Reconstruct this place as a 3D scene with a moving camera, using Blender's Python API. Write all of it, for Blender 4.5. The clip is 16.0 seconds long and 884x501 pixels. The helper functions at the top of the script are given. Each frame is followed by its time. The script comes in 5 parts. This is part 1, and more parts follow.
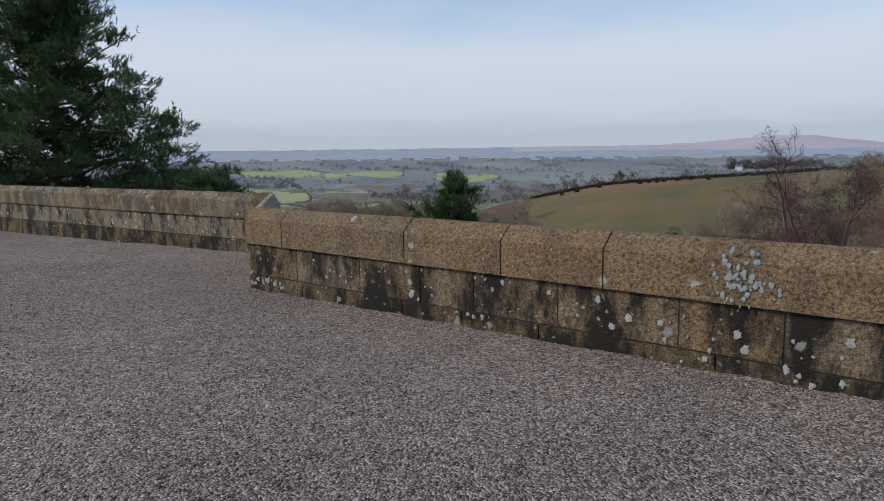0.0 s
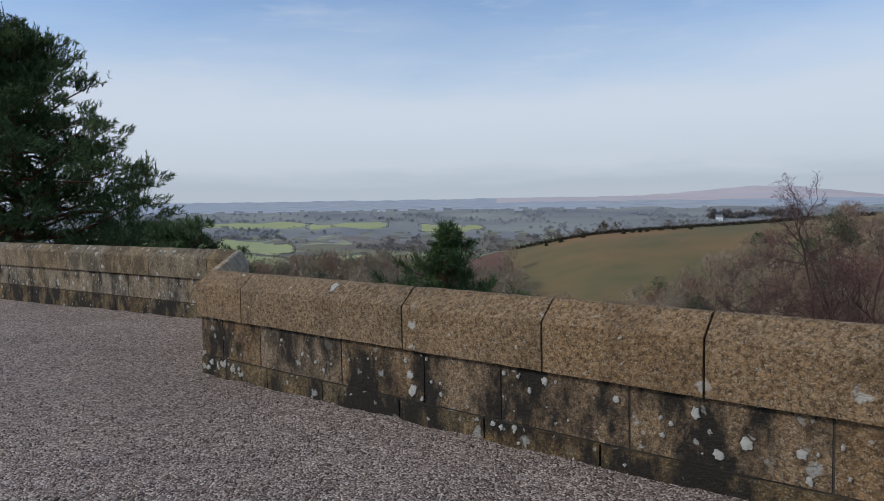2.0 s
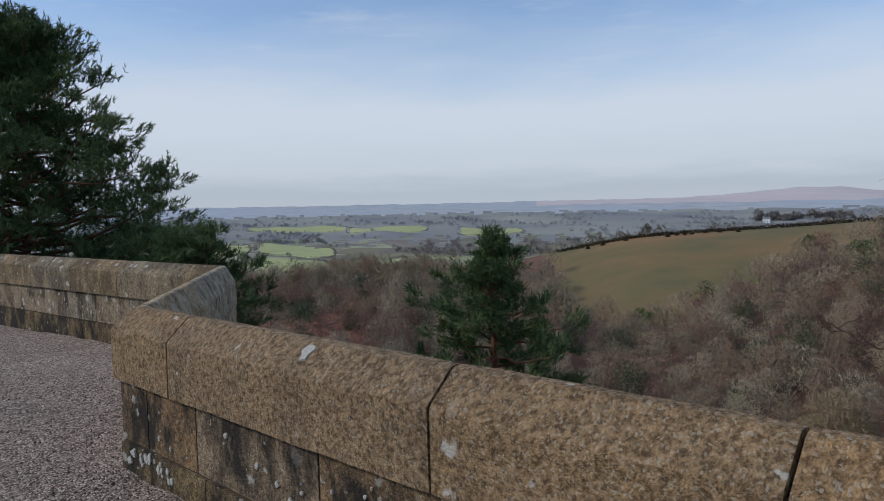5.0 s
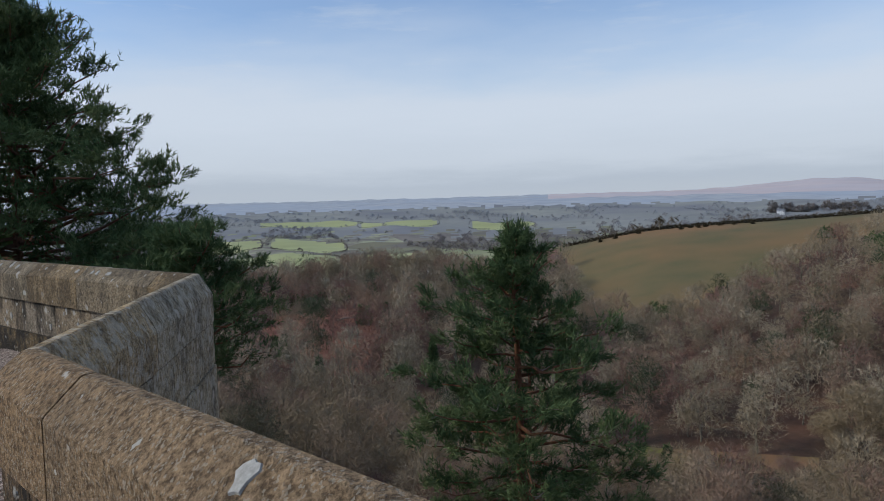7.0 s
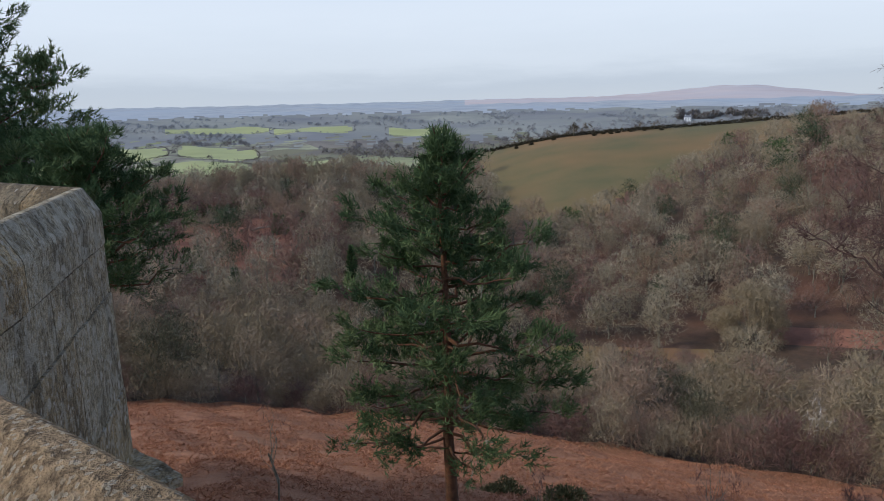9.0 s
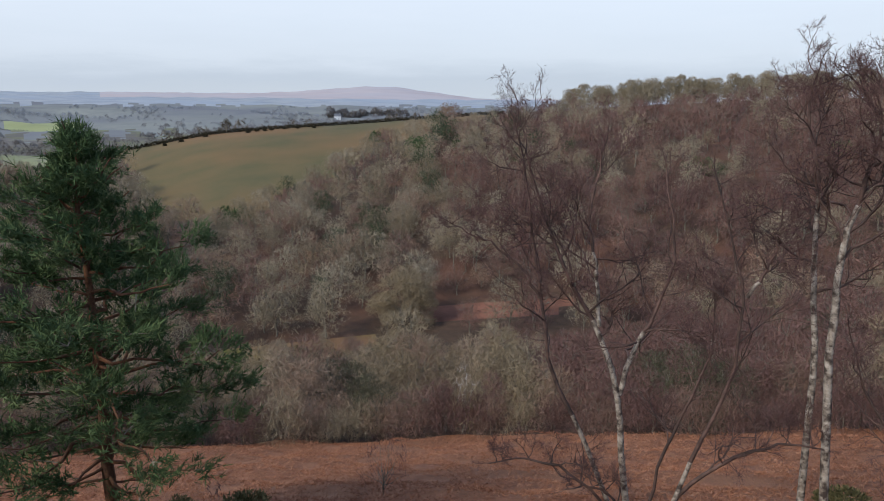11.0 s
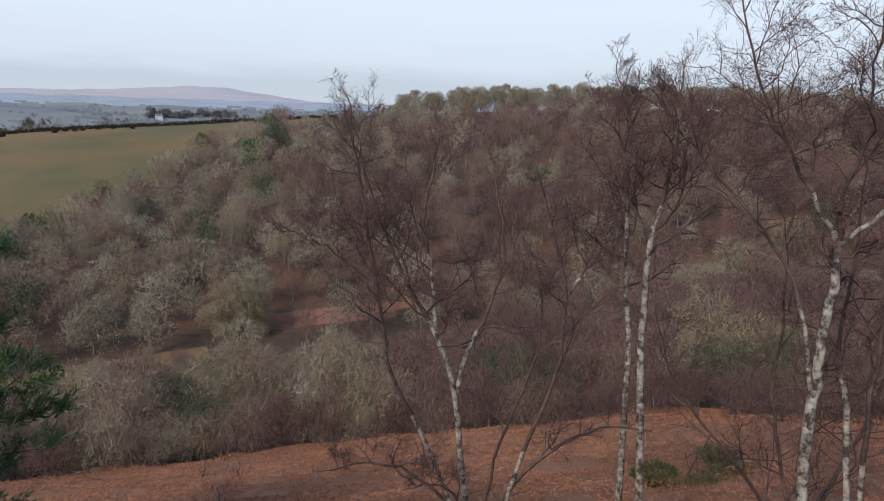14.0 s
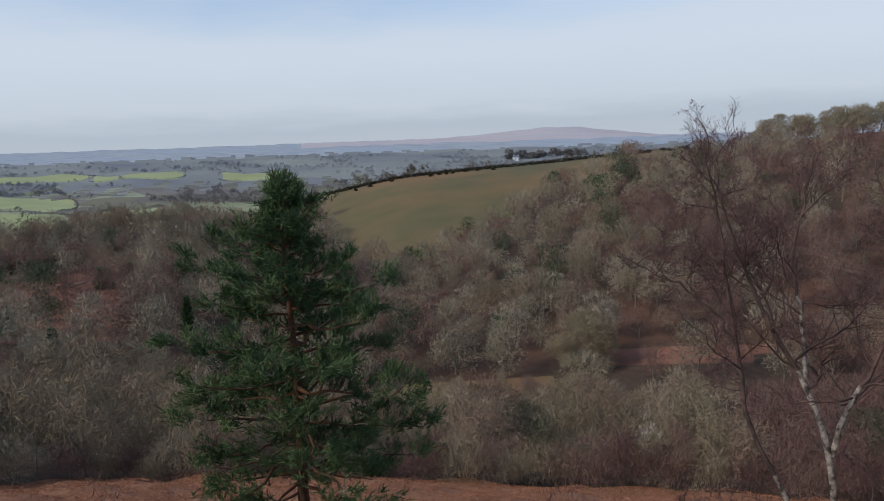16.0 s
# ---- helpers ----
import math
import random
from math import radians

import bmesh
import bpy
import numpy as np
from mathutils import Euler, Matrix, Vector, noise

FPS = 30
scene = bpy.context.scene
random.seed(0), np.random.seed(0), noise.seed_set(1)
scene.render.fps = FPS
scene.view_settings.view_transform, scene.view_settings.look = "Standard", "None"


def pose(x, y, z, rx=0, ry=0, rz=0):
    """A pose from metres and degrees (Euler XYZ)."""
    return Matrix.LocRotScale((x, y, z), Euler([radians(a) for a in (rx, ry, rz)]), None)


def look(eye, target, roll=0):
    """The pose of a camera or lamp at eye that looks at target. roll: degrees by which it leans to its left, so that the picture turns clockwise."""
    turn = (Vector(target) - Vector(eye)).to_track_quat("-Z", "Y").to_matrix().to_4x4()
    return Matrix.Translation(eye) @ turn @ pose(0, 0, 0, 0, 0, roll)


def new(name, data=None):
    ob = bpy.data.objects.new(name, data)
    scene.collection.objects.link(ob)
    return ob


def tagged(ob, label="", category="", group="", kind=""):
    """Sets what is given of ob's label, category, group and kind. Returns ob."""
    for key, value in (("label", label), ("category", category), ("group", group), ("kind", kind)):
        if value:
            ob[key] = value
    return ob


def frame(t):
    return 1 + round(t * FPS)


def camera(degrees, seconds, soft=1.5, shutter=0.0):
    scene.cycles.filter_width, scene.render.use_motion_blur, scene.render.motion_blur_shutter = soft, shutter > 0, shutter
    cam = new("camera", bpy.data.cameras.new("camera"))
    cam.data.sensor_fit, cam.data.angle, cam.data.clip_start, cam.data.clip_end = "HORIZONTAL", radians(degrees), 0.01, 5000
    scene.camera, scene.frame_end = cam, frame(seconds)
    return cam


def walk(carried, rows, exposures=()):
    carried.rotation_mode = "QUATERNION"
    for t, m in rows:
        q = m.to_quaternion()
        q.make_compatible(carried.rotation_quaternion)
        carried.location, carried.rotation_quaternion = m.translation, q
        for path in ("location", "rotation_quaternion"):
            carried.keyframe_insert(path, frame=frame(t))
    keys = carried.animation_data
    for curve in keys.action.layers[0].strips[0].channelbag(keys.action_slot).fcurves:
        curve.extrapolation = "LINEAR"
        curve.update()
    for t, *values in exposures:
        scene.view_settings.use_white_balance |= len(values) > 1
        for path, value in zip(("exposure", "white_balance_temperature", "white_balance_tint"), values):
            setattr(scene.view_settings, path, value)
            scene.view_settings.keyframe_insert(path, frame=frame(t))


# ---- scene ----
cam = camera(64.2, 16.0, soft=0.8)
PATH = [
    (0, (0.320, 1.130, 1.554), (0.157, 3.104, 1.278), -1),
    (0.5, (0.164, 1.473, 1.571), (0.004, 3.448, 1.305), -1),
    (1, (0.120, 1.886, 1.546), (-0.029, 3.864, 1.295), -1.5),
    (1.5, (0.053, 2.343, 1.521), (-0.081, 4.329, 1.321), -1.1),
    (2, (0.017, 2.732, 1.528), (-0.101, 4.724, 1.394), -1.2),
    (2.5, (0.005, 3.147, 1.526), (-0.113, 5.143, 1.453), -0.9),
    (3, (-0.051, 3.570, 1.517), (-0.174, 5.565, 1.437), -0.8),
    (3.5, (-0.056, 3.961, 1.492), (-0.198, 5.954, 1.402), -1),
    (4, (-0.124, 4.348, 1.493), (-0.306, 6.336, 1.387), -1.1),
    (6.5, (-0.360, 6.083, 1.494), (-0.614, 8.063, 1.363), -1.8),
    (7, (-0.467, 6.391, 1.483), (-0.729, 8.370, 1.345), -1.9),
    (7.5, (-0.495, 6.568, 1.475), (-0.763, 8.545, 1.336), -2.2),
    (8, (-0.559, 6.765, 1.470), (-0.832, 8.741, 1.322), -2),
    (8.5, (-0.659, 6.931, 1.460), (-0.854, 8.906, 1.213), -2.1),
    (9, (-0.643, 6.994, 1.450), (-0.678, 8.952, 1.045), -1.7),
    (9.5, (-0.627, 6.980, 1.458), (-0.373, 8.920, 1.040), -0.8),
    (12, (-0.655, 7.018, 1.445), (0.466, 8.619, 1.019), 0.9),
    (12.5, (-0.649, 7.006, 1.450), (0.575, 8.531, 1.029), 1.7),
    (13, (-0.641, 7.005, 1.440), (0.639, 8.485, 1.023), 2.1),
    (13.5, (-0.635, 7.010, 1.429), (0.658, 8.479, 1.016), 2),
    (14, (-0.636, 7.019, 1.437), (0.624, 8.518, 1.030), 1.6),
    (14.5, (-0.647, 7.030, 1.453), (0.432, 8.666, 1.056), 0.4),
    (15, (-0.679, 7.025, 1.435), (0.193, 8.785, 1.058), -0.5),
    (15.5, (-0.688, 7.022, 1.451), (-0.051, 8.885, 1.098), -1.7),
    (16, (-0.697, 7.040, 1.459), (-0.287, 8.975, 1.154), -2.3),
]
walk(cam, [(t, look(eye, target, roll)) for t, eye, target, roll in PATH],
     exposures=[(0, 0.0), (4, -0.05), (7, 0.0), (8, 0.0), (9, 0.25), (12, 0.3), (14, 0.3), (15, 0.15), (16, 0.0)])

# ---- light ----
world = bpy.data.worlds.new("sky")
scene.world = world
world.use_nodes = True


def node(tree, kind, **values):
    n = tree.nodes.new(kind)
    for key, value in values.items():
        n.inputs[key.replace("_", " ")].default_value = value
    return n


def ramp(tree, source, stops):
    """A colour ramp on source; stops: (place, (r, g, b)) or (place, grey)."""
    n = tree.nodes.new("ShaderNodeValToRGB")
    els = n.color_ramp.elements
    while len(els) < len(stops):
        els.new(0.5)
    for e, (at, c) in zip(els, stops):
        e.position = at
        e.color = (c, c, c, 1) if isinstance(c, (int, float)) else (*c, 1)
    tree.links.new(source, n.inputs[0])
    return n.outputs[0]


def mix(tree, factor, a, b, blend="MIX"):
    n = tree.nodes.new("ShaderNodeMix")
    n.data_type, n.blend_type = "RGBA", blend
    for socket, value in ((n.inputs[0], factor), (n.inputs[6], a), (n.inputs[7], b)):
        if isinstance(value, bpy.types.NodeSocket):
            tree.links.new(value, socket)
        elif isinstance(value, (int, float)):
            socket.default_value = value
        else:
            socket.default_value = (*value, 1)
    return n.outputs[2]


def math_node(tree, op, a, b=0.0):
    n = tree.nodes.new("ShaderNodeMath")
    n.operation = op
    for socket, value in zip(n.inputs, (a, b)):
        if isinstance(value, bpy.types.NodeSocket):
            tree.links.new(value, socket)
        else:
            socket.default_value = value
    return n.outputs[0]


SUN_ELEVATION, SUN_AZIMUTH = 35, -104
wt = world.node_tree
sky = wt.nodes.new("ShaderNodeTexSky")
sky.sky_type, sky.sun_disc = "NISHITA", False
sky.sun_elevation, sky.sun_rotation = radians(SUN_ELEVATION), radians(SUN_AZIMUTH)
sky.air_density, sky.dust_density = 1.0, 1.0
back = wt.nodes["Background"]
coord = wt.nodes.new("ShaderNodeTexCoord")
split = wt.nodes.new("ShaderNodeSeparateXYZ")
wt.links.new(coord.outputs["Generated"], split.inputs[0])
stretch = node(wt, "ShaderNodeMapping", Scale=(2.2, 2.2, 9.0))
wt.links.new(coord.outputs["Generated"], stretch.inputs[0])
soft_noise = node(wt, "ShaderNodeTexNoise", Scale=1.1, Detail=5.0, Roughness=0.55)
wt.links.new(stretch.outputs[0], soft_noise.inputs["Vector"])
fine_map = node(wt, "ShaderNodeMapping", Scale=(4.0, 4.0, 26.0))
wt.links.new(coord.outputs["Generated"], fine_map.inputs[0])
wisps = node(wt, "ShaderNodeTexNoise", Scale=1.6, Detail=8.0, Roughness=0.6)
wt.links.new(fine_map.outputs[0], wisps.inputs["Vector"])
# height above the horizon, made uneven by the clouds
lift = math_node(wt, "ADD", split.outputs[2], math_node(wt, "MULTIPLY", math_node(wt, "SUBTRACT", soft_noise.outputs[0], 0.5), 0.16))
veil = ramp(wt, lift, [(0.0, 0.95), (0.135, 0.93), (0.20, 0.50), (0.27, 0.10), (0.6, 0.20), (1.0, 0.30)])
veil_low = math_node(wt, "ADD", split.outputs[2], math_node(wt, "MULTIPLY", math_node(wt, "SUBTRACT", wisps.outputs[0], 0.5), 0.045))
veil_colour = ramp(wt, veil_low, [(0.0, (0.48, 0.54, 0.62)), (0.025, (0.45, 0.515, 0.61)), (0.052, (0.56, 0.625, 0.72)), (0.12, (0.62, 0.69, 0.79)), (0.4, (0.55, 0.65, 0.80))])
blue = mix(wt, 1.0, sky.outputs[0], (0.116, 0.132, 0.155), "MULTIPLY")
streaks = ramp(wt, wisps.outputs[0], [(0.56, 0.0), (0.80, 0.5)])
above = mix(wt, streaks, blue, (0.55, 0.63, 0.74))
wt.links.new(mix(wt, veil, above, veil_colour), back.inputs[0])
back.inputs[1].default_value = 1.0

sun = new("sun", bpy.data.lights.new("sun", "SUN"))
sun.data.energy, sun.data.angle, sun.data.color = 2.1, radians(9), (1.0, 0.93, 0.82)
a, e = radians(SUN_AZIMUTH), radians(SUN_ELEVATION)
sun.matrix_world = look((math.sin(a) * math.cos(e) * 60, math.cos(a) * math.cos(e) * 60, math.sin(e) * 60), (0, 0, 0))


# ---- materials ----
def surface(name, low, high, scale=4.0, detail=6.0, roughness=0.85, bump=0.0, bump_scale=40.0, depth=0.01, large=None, metal=0.0, space="Object", per_object=0.0, specular=0.3):
    """A noisy dielectric: low and high colours, a larger second noise, relief and a shade of its own for each object."""
    m = bpy.data.materials.new(name)
    m.use_nodes = True
    t = m.node_tree
    b = t.nodes["Principled BSDF"]
    b.inputs["Roughness"].default_value, b.inputs["Metallic"].default_value = roughness, metal
    b.inputs["Specular IOR Level"].default_value = specular
    tc = t.nodes.new("ShaderNodeTexCoord")
    if space == "World":
        where = t.nodes.new("ShaderNodeNewGeometry").outputs["Position"]
    else:
        where = tc.outputs[space]
    n1 = node(t, "ShaderNodeTexNoise", Scale=scale, Detail=detail, Roughness=0.65)
    t.links.new(where, n1.inputs["Vector"])
    colour = mix(t, ramp(t, n1.outputs[0], [(0.3, 0.0), (0.7, 1.0)]), low, high)
    if large:
        n2 = node(t, "ShaderNodeTexNoise", Scale=large[0], Detail=3.0, Roughness=0.6)
        t.links.new(where, n2.inputs["Vector"])
        colour = mix(t, ramp(t, n2.outputs[0], [(0.42, 0.0), (0.62, large[2])]), colour, large[1])
    if per_object:
        r = t.nodes.new("ShaderNodeObjectInfo").outputs["Random"]
        shade = ramp(t, r, [(0.0, 1 - per_object), (1.0, 1 + per_object)])
        colour = mix(t, 1.0, colour, shade, "MULTIPLY")
    t.links.new(colour, b.inputs["Base Color"])
    if bump:
        n3 = node(t, "ShaderNodeTexNoise", Scale=bump_scale, Detail=5.0, Roughness=0.7)
        t.links.new(where, n3.inputs["Vector"])
        bp = node(t, "ShaderNodeBump", Strength=bump, Distance=depth)
        t.links.new(n3.outputs[0], bp.inputs["Height"])
        t.links.new(bp.outputs[0], b.inputs["Normal"])
    return m


def granite(name, low, high, dark, lichen, crust, spread=0.0, cover=0.0):
    """Hammer-dressed granite: coarse grain, pecked relief, black algae stains and pale round lichens."""
    m = bpy.data.materials.new(name)
    m.use_nodes = True
    t = m.node_tree
    b = t.nodes["Principled BSDF"]
    b.inputs["Roughness"].default_value, b.inputs["Specular IOR Level"].default_value = 0.9, 0.2
    pos = t.nodes.new("ShaderNodeNewGeometry").outputs["Position"]
    grain = node(t, "ShaderNodeTexNoise", Scale=40.0, Detail=4.0, Roughness=0.8)
    broad = node(t, "ShaderNodeTexNoise", Scale=1.7, Detail=5.0, Roughness=0.6)
    for n in (grain, broad):
        t.links.new(pos, n.inputs["Vector"])
    colour = mix(t, ramp(t, grain.outputs[0], [(0.38, 0.0), (0.62, 1.0)]), low, high)
    rnd = t.nodes.new("ShaderNodeObjectInfo").outputs["Random"]
    colour = mix(t, ramp(t, rnd, [(0.0, 0.0), (1.0, 0.8)]), colour, mix(t, 1.0, colour, (1.06, 0.84, 0.56), "MULTIPLY"))
    speck = node(t, "ShaderNodeTexVoronoi", Scale=130.0)
    t.links.new(pos, speck.inputs["Vector"])
    colour = mix(t, ramp(t, speck.outputs["Color"], [(0.72, 0.0), (0.8, 0.5)]), colour, (0.42, 0.38, 0.30))
    stain_map = node(t, "ShaderNodeMapping", Scale=(1.6, 1.6, 0.8))
    t.links.new(pos, stain_map.inputs[0])
    stain = node(t, "ShaderNodeTexNoise", Scale=2.3, Detail=7.0, Roughness=0.68)
    t.links.new(stain_map.outputs[0], stain.inputs["Vector"])
    colour = mix(t, ramp(t, stain.outputs[0], [(0.44 - spread, 0.0), (0.60 - spread, dark)]), colour, (0.022, 0.020, 0.017))
    warp = node(t, "ShaderNodeTexNoise", Scale=22.0, Detail=3.0)
    t.links.new(pos, warp.inputs["Vector"])
    shifted = t.nodes.new("ShaderNodeVectorMath")
    shifted.operation = "MULTIPLY_ADD"
    t.links.new(warp.outputs["Color"], shifted.inputs[0])
    shifted.inputs[1].default_value = (0.07, 0.07, 0.07)
    t.links.new(pos, shifted.inputs[2])
    for size, amount in ((7.5, lichen), (19.0, lichen * 0.8)):
        spots = node(t, "ShaderNodeTexVoronoi", Scale=size, Randomness=1.0)
        t.links.new(shifted.outputs[0], spots.inputs["Vector"])
        choose = t.nodes.new("ShaderNodeSeparateColor")
        t.links.new(spots.outputs["Color"], choose.inputs[0])
        near = ramp(t, spots.outputs["Distance"], [(0.20, 1.0), (0.29, 0.0)])
        some = ramp(t, choose.outputs[0], [(1 - amount - 0.02, 0.0), (1 - amount + 0.02, 0.8)])
        colour = mix(t, math_node(t, "MULTIPLY", near, some), colour, crust)
    if cover:
        sheet = node(t, "ShaderNodeTexNoise", Scale=11.0, Detail=8.0, Roughness=0.72)
        t.links.new(pos, sheet.inputs["Vector"])
        colour = mix(t, ramp(t, sheet.outputs[0], [(0.50, 0.0), (0.55, cover)]), colour, crust)
    t.links.new(colour, b.inputs["Base Color"])
    peck = node(t, "ShaderNodeTexNoise", Scale=40.0, Detail=4.0, Roughness=0.75)
    t.links.new(pos, peck.inputs["Vector"])
    bp = node(t, "ShaderNodeBump", Strength=1.0, Distance=0.03)
    t.links.new(math_node(t, "ADD", peck.outputs[0], math_node(t, "MULTIPLY", broad.outputs[0], 0.3)), bp.inputs["Height"])
    t.links.new(bp.outputs[0], b.inputs["Normal"])
    return m


COPING = granite("coping_granite", (0.10, 0.068, 0.039), (0.365, 0.26, 0.155), 0.26, 0.05, (0.50, 0.49, 0.44))
COURSE = granite("course_granite", (0.10, 0.074, 0.048), (0.33, 0.25, 0.17), 0.97, 0.14, (0.36, 0.36, 0.33), 0.035)
BASE = granite("base_granite", (0.075, 0.062, 0.034), (0.26, 0.195, 0.11), 0.97, 0.15, (0.36, 0.36, 0.33), 0.07)
OUTER = granite("weathered_granite", (0.20, 0.155, 0.09), (0.62, 0.52, 0.36), 0.6, 0.42, (0.60, 0.53, 0.41), 0.0, 0.5)
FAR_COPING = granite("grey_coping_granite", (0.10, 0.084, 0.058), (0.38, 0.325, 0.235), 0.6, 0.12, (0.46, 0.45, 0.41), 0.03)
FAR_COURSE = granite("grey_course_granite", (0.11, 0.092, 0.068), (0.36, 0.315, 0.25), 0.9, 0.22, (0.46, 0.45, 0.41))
MORTAR = surface("mortar", (0.03, 0.028, 0.022), (0.07, 0.06, 0.045), 30, roughness=0.95)
LICHEN = surface("lichen", (0.25, 0.245, 0.22), (0.42, 0.415, 0.385), 60, roughness=0.95, bump=0.5, bump_scale=140, depth=0.004)
GREY_LICHEN = surface("grey_lichen", (0.20, 0.24, 0.24), (0.32, 0.36, 0.35), 60, roughness=0.95)


def gravel_material(name, pale):
    m = bpy.data.materials.new(name)
    m.use_nodes = True
    t = m.node_tree
    b = t.nodes["Principled BSDF"]
    b.inputs["Roughness"].default_value, b.inputs["Specular IOR Level"].default_value = 0.9, 0.2
    geo = t.nodes.new("ShaderNodeNewGeometry")
    pos = geo.outputs["Position"]
    if pale:
        pick = geo.outputs["Random Per Island"]
    else:
        cells = node(t, "ShaderNodeTexVoronoi", Scale=75.0)
        t.links.new(pos, cells.inputs["Vector"])
        sep = t.nodes.new("ShaderNodeSeparateColor")
        t.links.new(cells.outputs["Color"], sep.inputs[0])
        pick = sep.outputs[0]
    colour = ramp(t, pick, [(0.0, (0.10, 0.078, 0.064)), (0.3, (0.235, 0.19, 0.16)), (0.6, (0.355, 0.295, 0.25)), (0.85, (0.48, 0.42, 0.37)), (1.0, (0.62, 0.56, 0.50))])
    broad = node(t, "ShaderNodeTexNoise", Scale=0.55, Detail=6.0, Roughness=0.62)
    t.links.new(pos, broad.inputs["Vector"])
    colour = mix(t, 1.0, colour, ramp(t, broad.outputs[0], [(0.3, (0.64, 0.62, 0.62)), (0.7, (0.90, 0.87, 0.85))]), "MULTIPLY")
    mottle = node(t, "ShaderNodeTexNoise", Scale=14.0, Detail=4.0, Roughness=0.7)
    t.links.new(pos, mottle.inputs["Vector"])
    colour = mix(t, 1.0, colour, ramp(t, mottle.outputs[0], [(0.32, (0.74, 0.72, 0.72)), (0.68, (1.16, 1.14, 1.12))]), "MULTIPLY")
    t.links.new(colour, b.inputs["Base Color"])
    if not pale:
        bp = node(t, "ShaderNodeBump", Strength=1.0, Distance=0.012)
        t.links.new(cells.outputs["Distance"], bp.inputs["Height"])
        bp.invert = True
        t.links.new(bp.outputs[0], b.inputs["Normal"])
    return m


GRAVEL = gravel_material("gravel_bed", False)
PEBBLE = gravel_material("gravel_stone", True)
BRACKEN = surface("dead_bracken_ground", (0.24, 0.098, 0.050), (0.47, 0.215, 0.115), 1.3, 8, bump=1.0, bump_scale=5, depth=0.25, large=(0.16, (0.31, 0.15, 0.08), 0.6), space="World")
WOODFLOOR = surface("leaf_litter", (0.05, 0.034, 0.022), (0.12, 0.072, 0.045), 0.5, 6, bump=1.0, bump_scale=2, depth=0.4, large=(0.03, (0.15, 0.068, 0.042), 0.8), space="World")
FIELD = surface("pasture", (0.095, 0.09, 0.036), (0.15, 0.11, 0.045), 0.035, 6, bump=0.5, bump_scale=1.5, depth=0.1, large=(0.012, (0.21, 0.12, 0.05), 0.9), space="World")
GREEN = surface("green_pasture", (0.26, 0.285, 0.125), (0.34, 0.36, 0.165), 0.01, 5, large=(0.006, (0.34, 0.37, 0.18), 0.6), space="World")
CLEARING = surface("rough_grass", (0.16, 0.10, 0.045), (0.24, 0.125, 0.07), 0.08, 5, large=(0.04, (0.15, 0.16, 0.035), 0.9), space="World")
SCAR = surface("red_bracken_bank", (0.13, 0.058, 0.036), (0.29, 0.125, 0.08), 0.12, 6, bump=1.0, bump_scale=1, depth=0.4, space="World")


def farmland_material():
    """Far farmland: fields of many tints, with the distance's pale air mixed into their colours."""
    m = bpy.data.materials.new("distant_farmland")
    m.use_nodes = True
    t = m.node_tree
    b = t.nodes["Principled BSDF"]
    b.inputs["Roughness"].default_value, b.inputs["Specular IOR Level"].default_value = 1.0, 0.0
    pos = t.nodes.new("ShaderNodeNewGeometry").outputs["Position"]
    cells = node(t, "ShaderNodeTexVoronoi", Scale=0.0075, Randomness=0.9)
    t.links.new(pos, cells.inputs["Vector"])
    sep = t.nodes.new("ShaderNodeSeparateColor")
    t.links.new(cells.outputs["Color"], sep.inputs[0])
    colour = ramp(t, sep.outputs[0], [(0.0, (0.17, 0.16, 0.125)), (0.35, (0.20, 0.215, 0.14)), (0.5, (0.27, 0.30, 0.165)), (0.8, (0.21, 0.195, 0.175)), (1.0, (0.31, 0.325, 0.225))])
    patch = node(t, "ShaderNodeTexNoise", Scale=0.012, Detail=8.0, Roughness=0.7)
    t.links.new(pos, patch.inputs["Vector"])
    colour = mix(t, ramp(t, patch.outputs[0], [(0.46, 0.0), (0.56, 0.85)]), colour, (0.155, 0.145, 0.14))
    t.links.new(colour, b.inputs["Base Color"])
    return m


FARM = farmland_material()
# plain and moor: aerial haze is put into these pale base colours
HAZY_PLAIN = surface("hazy_distant_plain", (0.27, 0.305, 0.345), (0.44, 0.46, 0.47), 0.011, 9, roughness=1, large=(0.0012, (0.35, 0.40, 0.46), 0.8), space="World", specular=0)
HAZY_MOOR = surface("hazy_distant_moor", (0.44, 0.395, 0.41), (0.54, 0.475, 0.46), 0.004, 8, roughness=1, large=(0.0016, (0.48, 0.455, 0.475), 0.8), space="World", specular=0)


# band before the plain: a middling share of haze in its colours
HAZY_FARMLAND = surface("hazy_farther_farmland", (0.19, 0.20, 0.205), (0.33, 0.345, 0.30), 0.006, 9, roughness=1, large=(0.003, (0.185, 0.195, 0.215), 0.9), space="World", specular=0)


def tinted(name, stops, translucent=0.0, fine=True):
    """Colour by the tree's own tint, with a shade for each twig or tuft."""
    m = bpy.data.materials.new(name)
    m.use_nodes = True
    t = m.node_tree
    b = t.nodes["Principled BSDF"]
    b.inputs["Roughness"].default_value, b.inputs["Specular IOR Level"].default_value = 0.85, 0.15
    at = t.nodes.new("ShaderNodeAttribute")
    at.attribute_name = "tint"
    colour = ramp(t, at.outputs["Fac"], stops)
    if fine:
        r = t.nodes.new("ShaderNodeNewGeometry").outputs["Random Per Island"]
        colour = mix(t, 1.0, colour, ramp(t, r, [(0.0, 0.85), (1.0, 1.15)]), "MULTIPLY")
    t.links.new(colour, b.inputs["Base Color"])
    return m


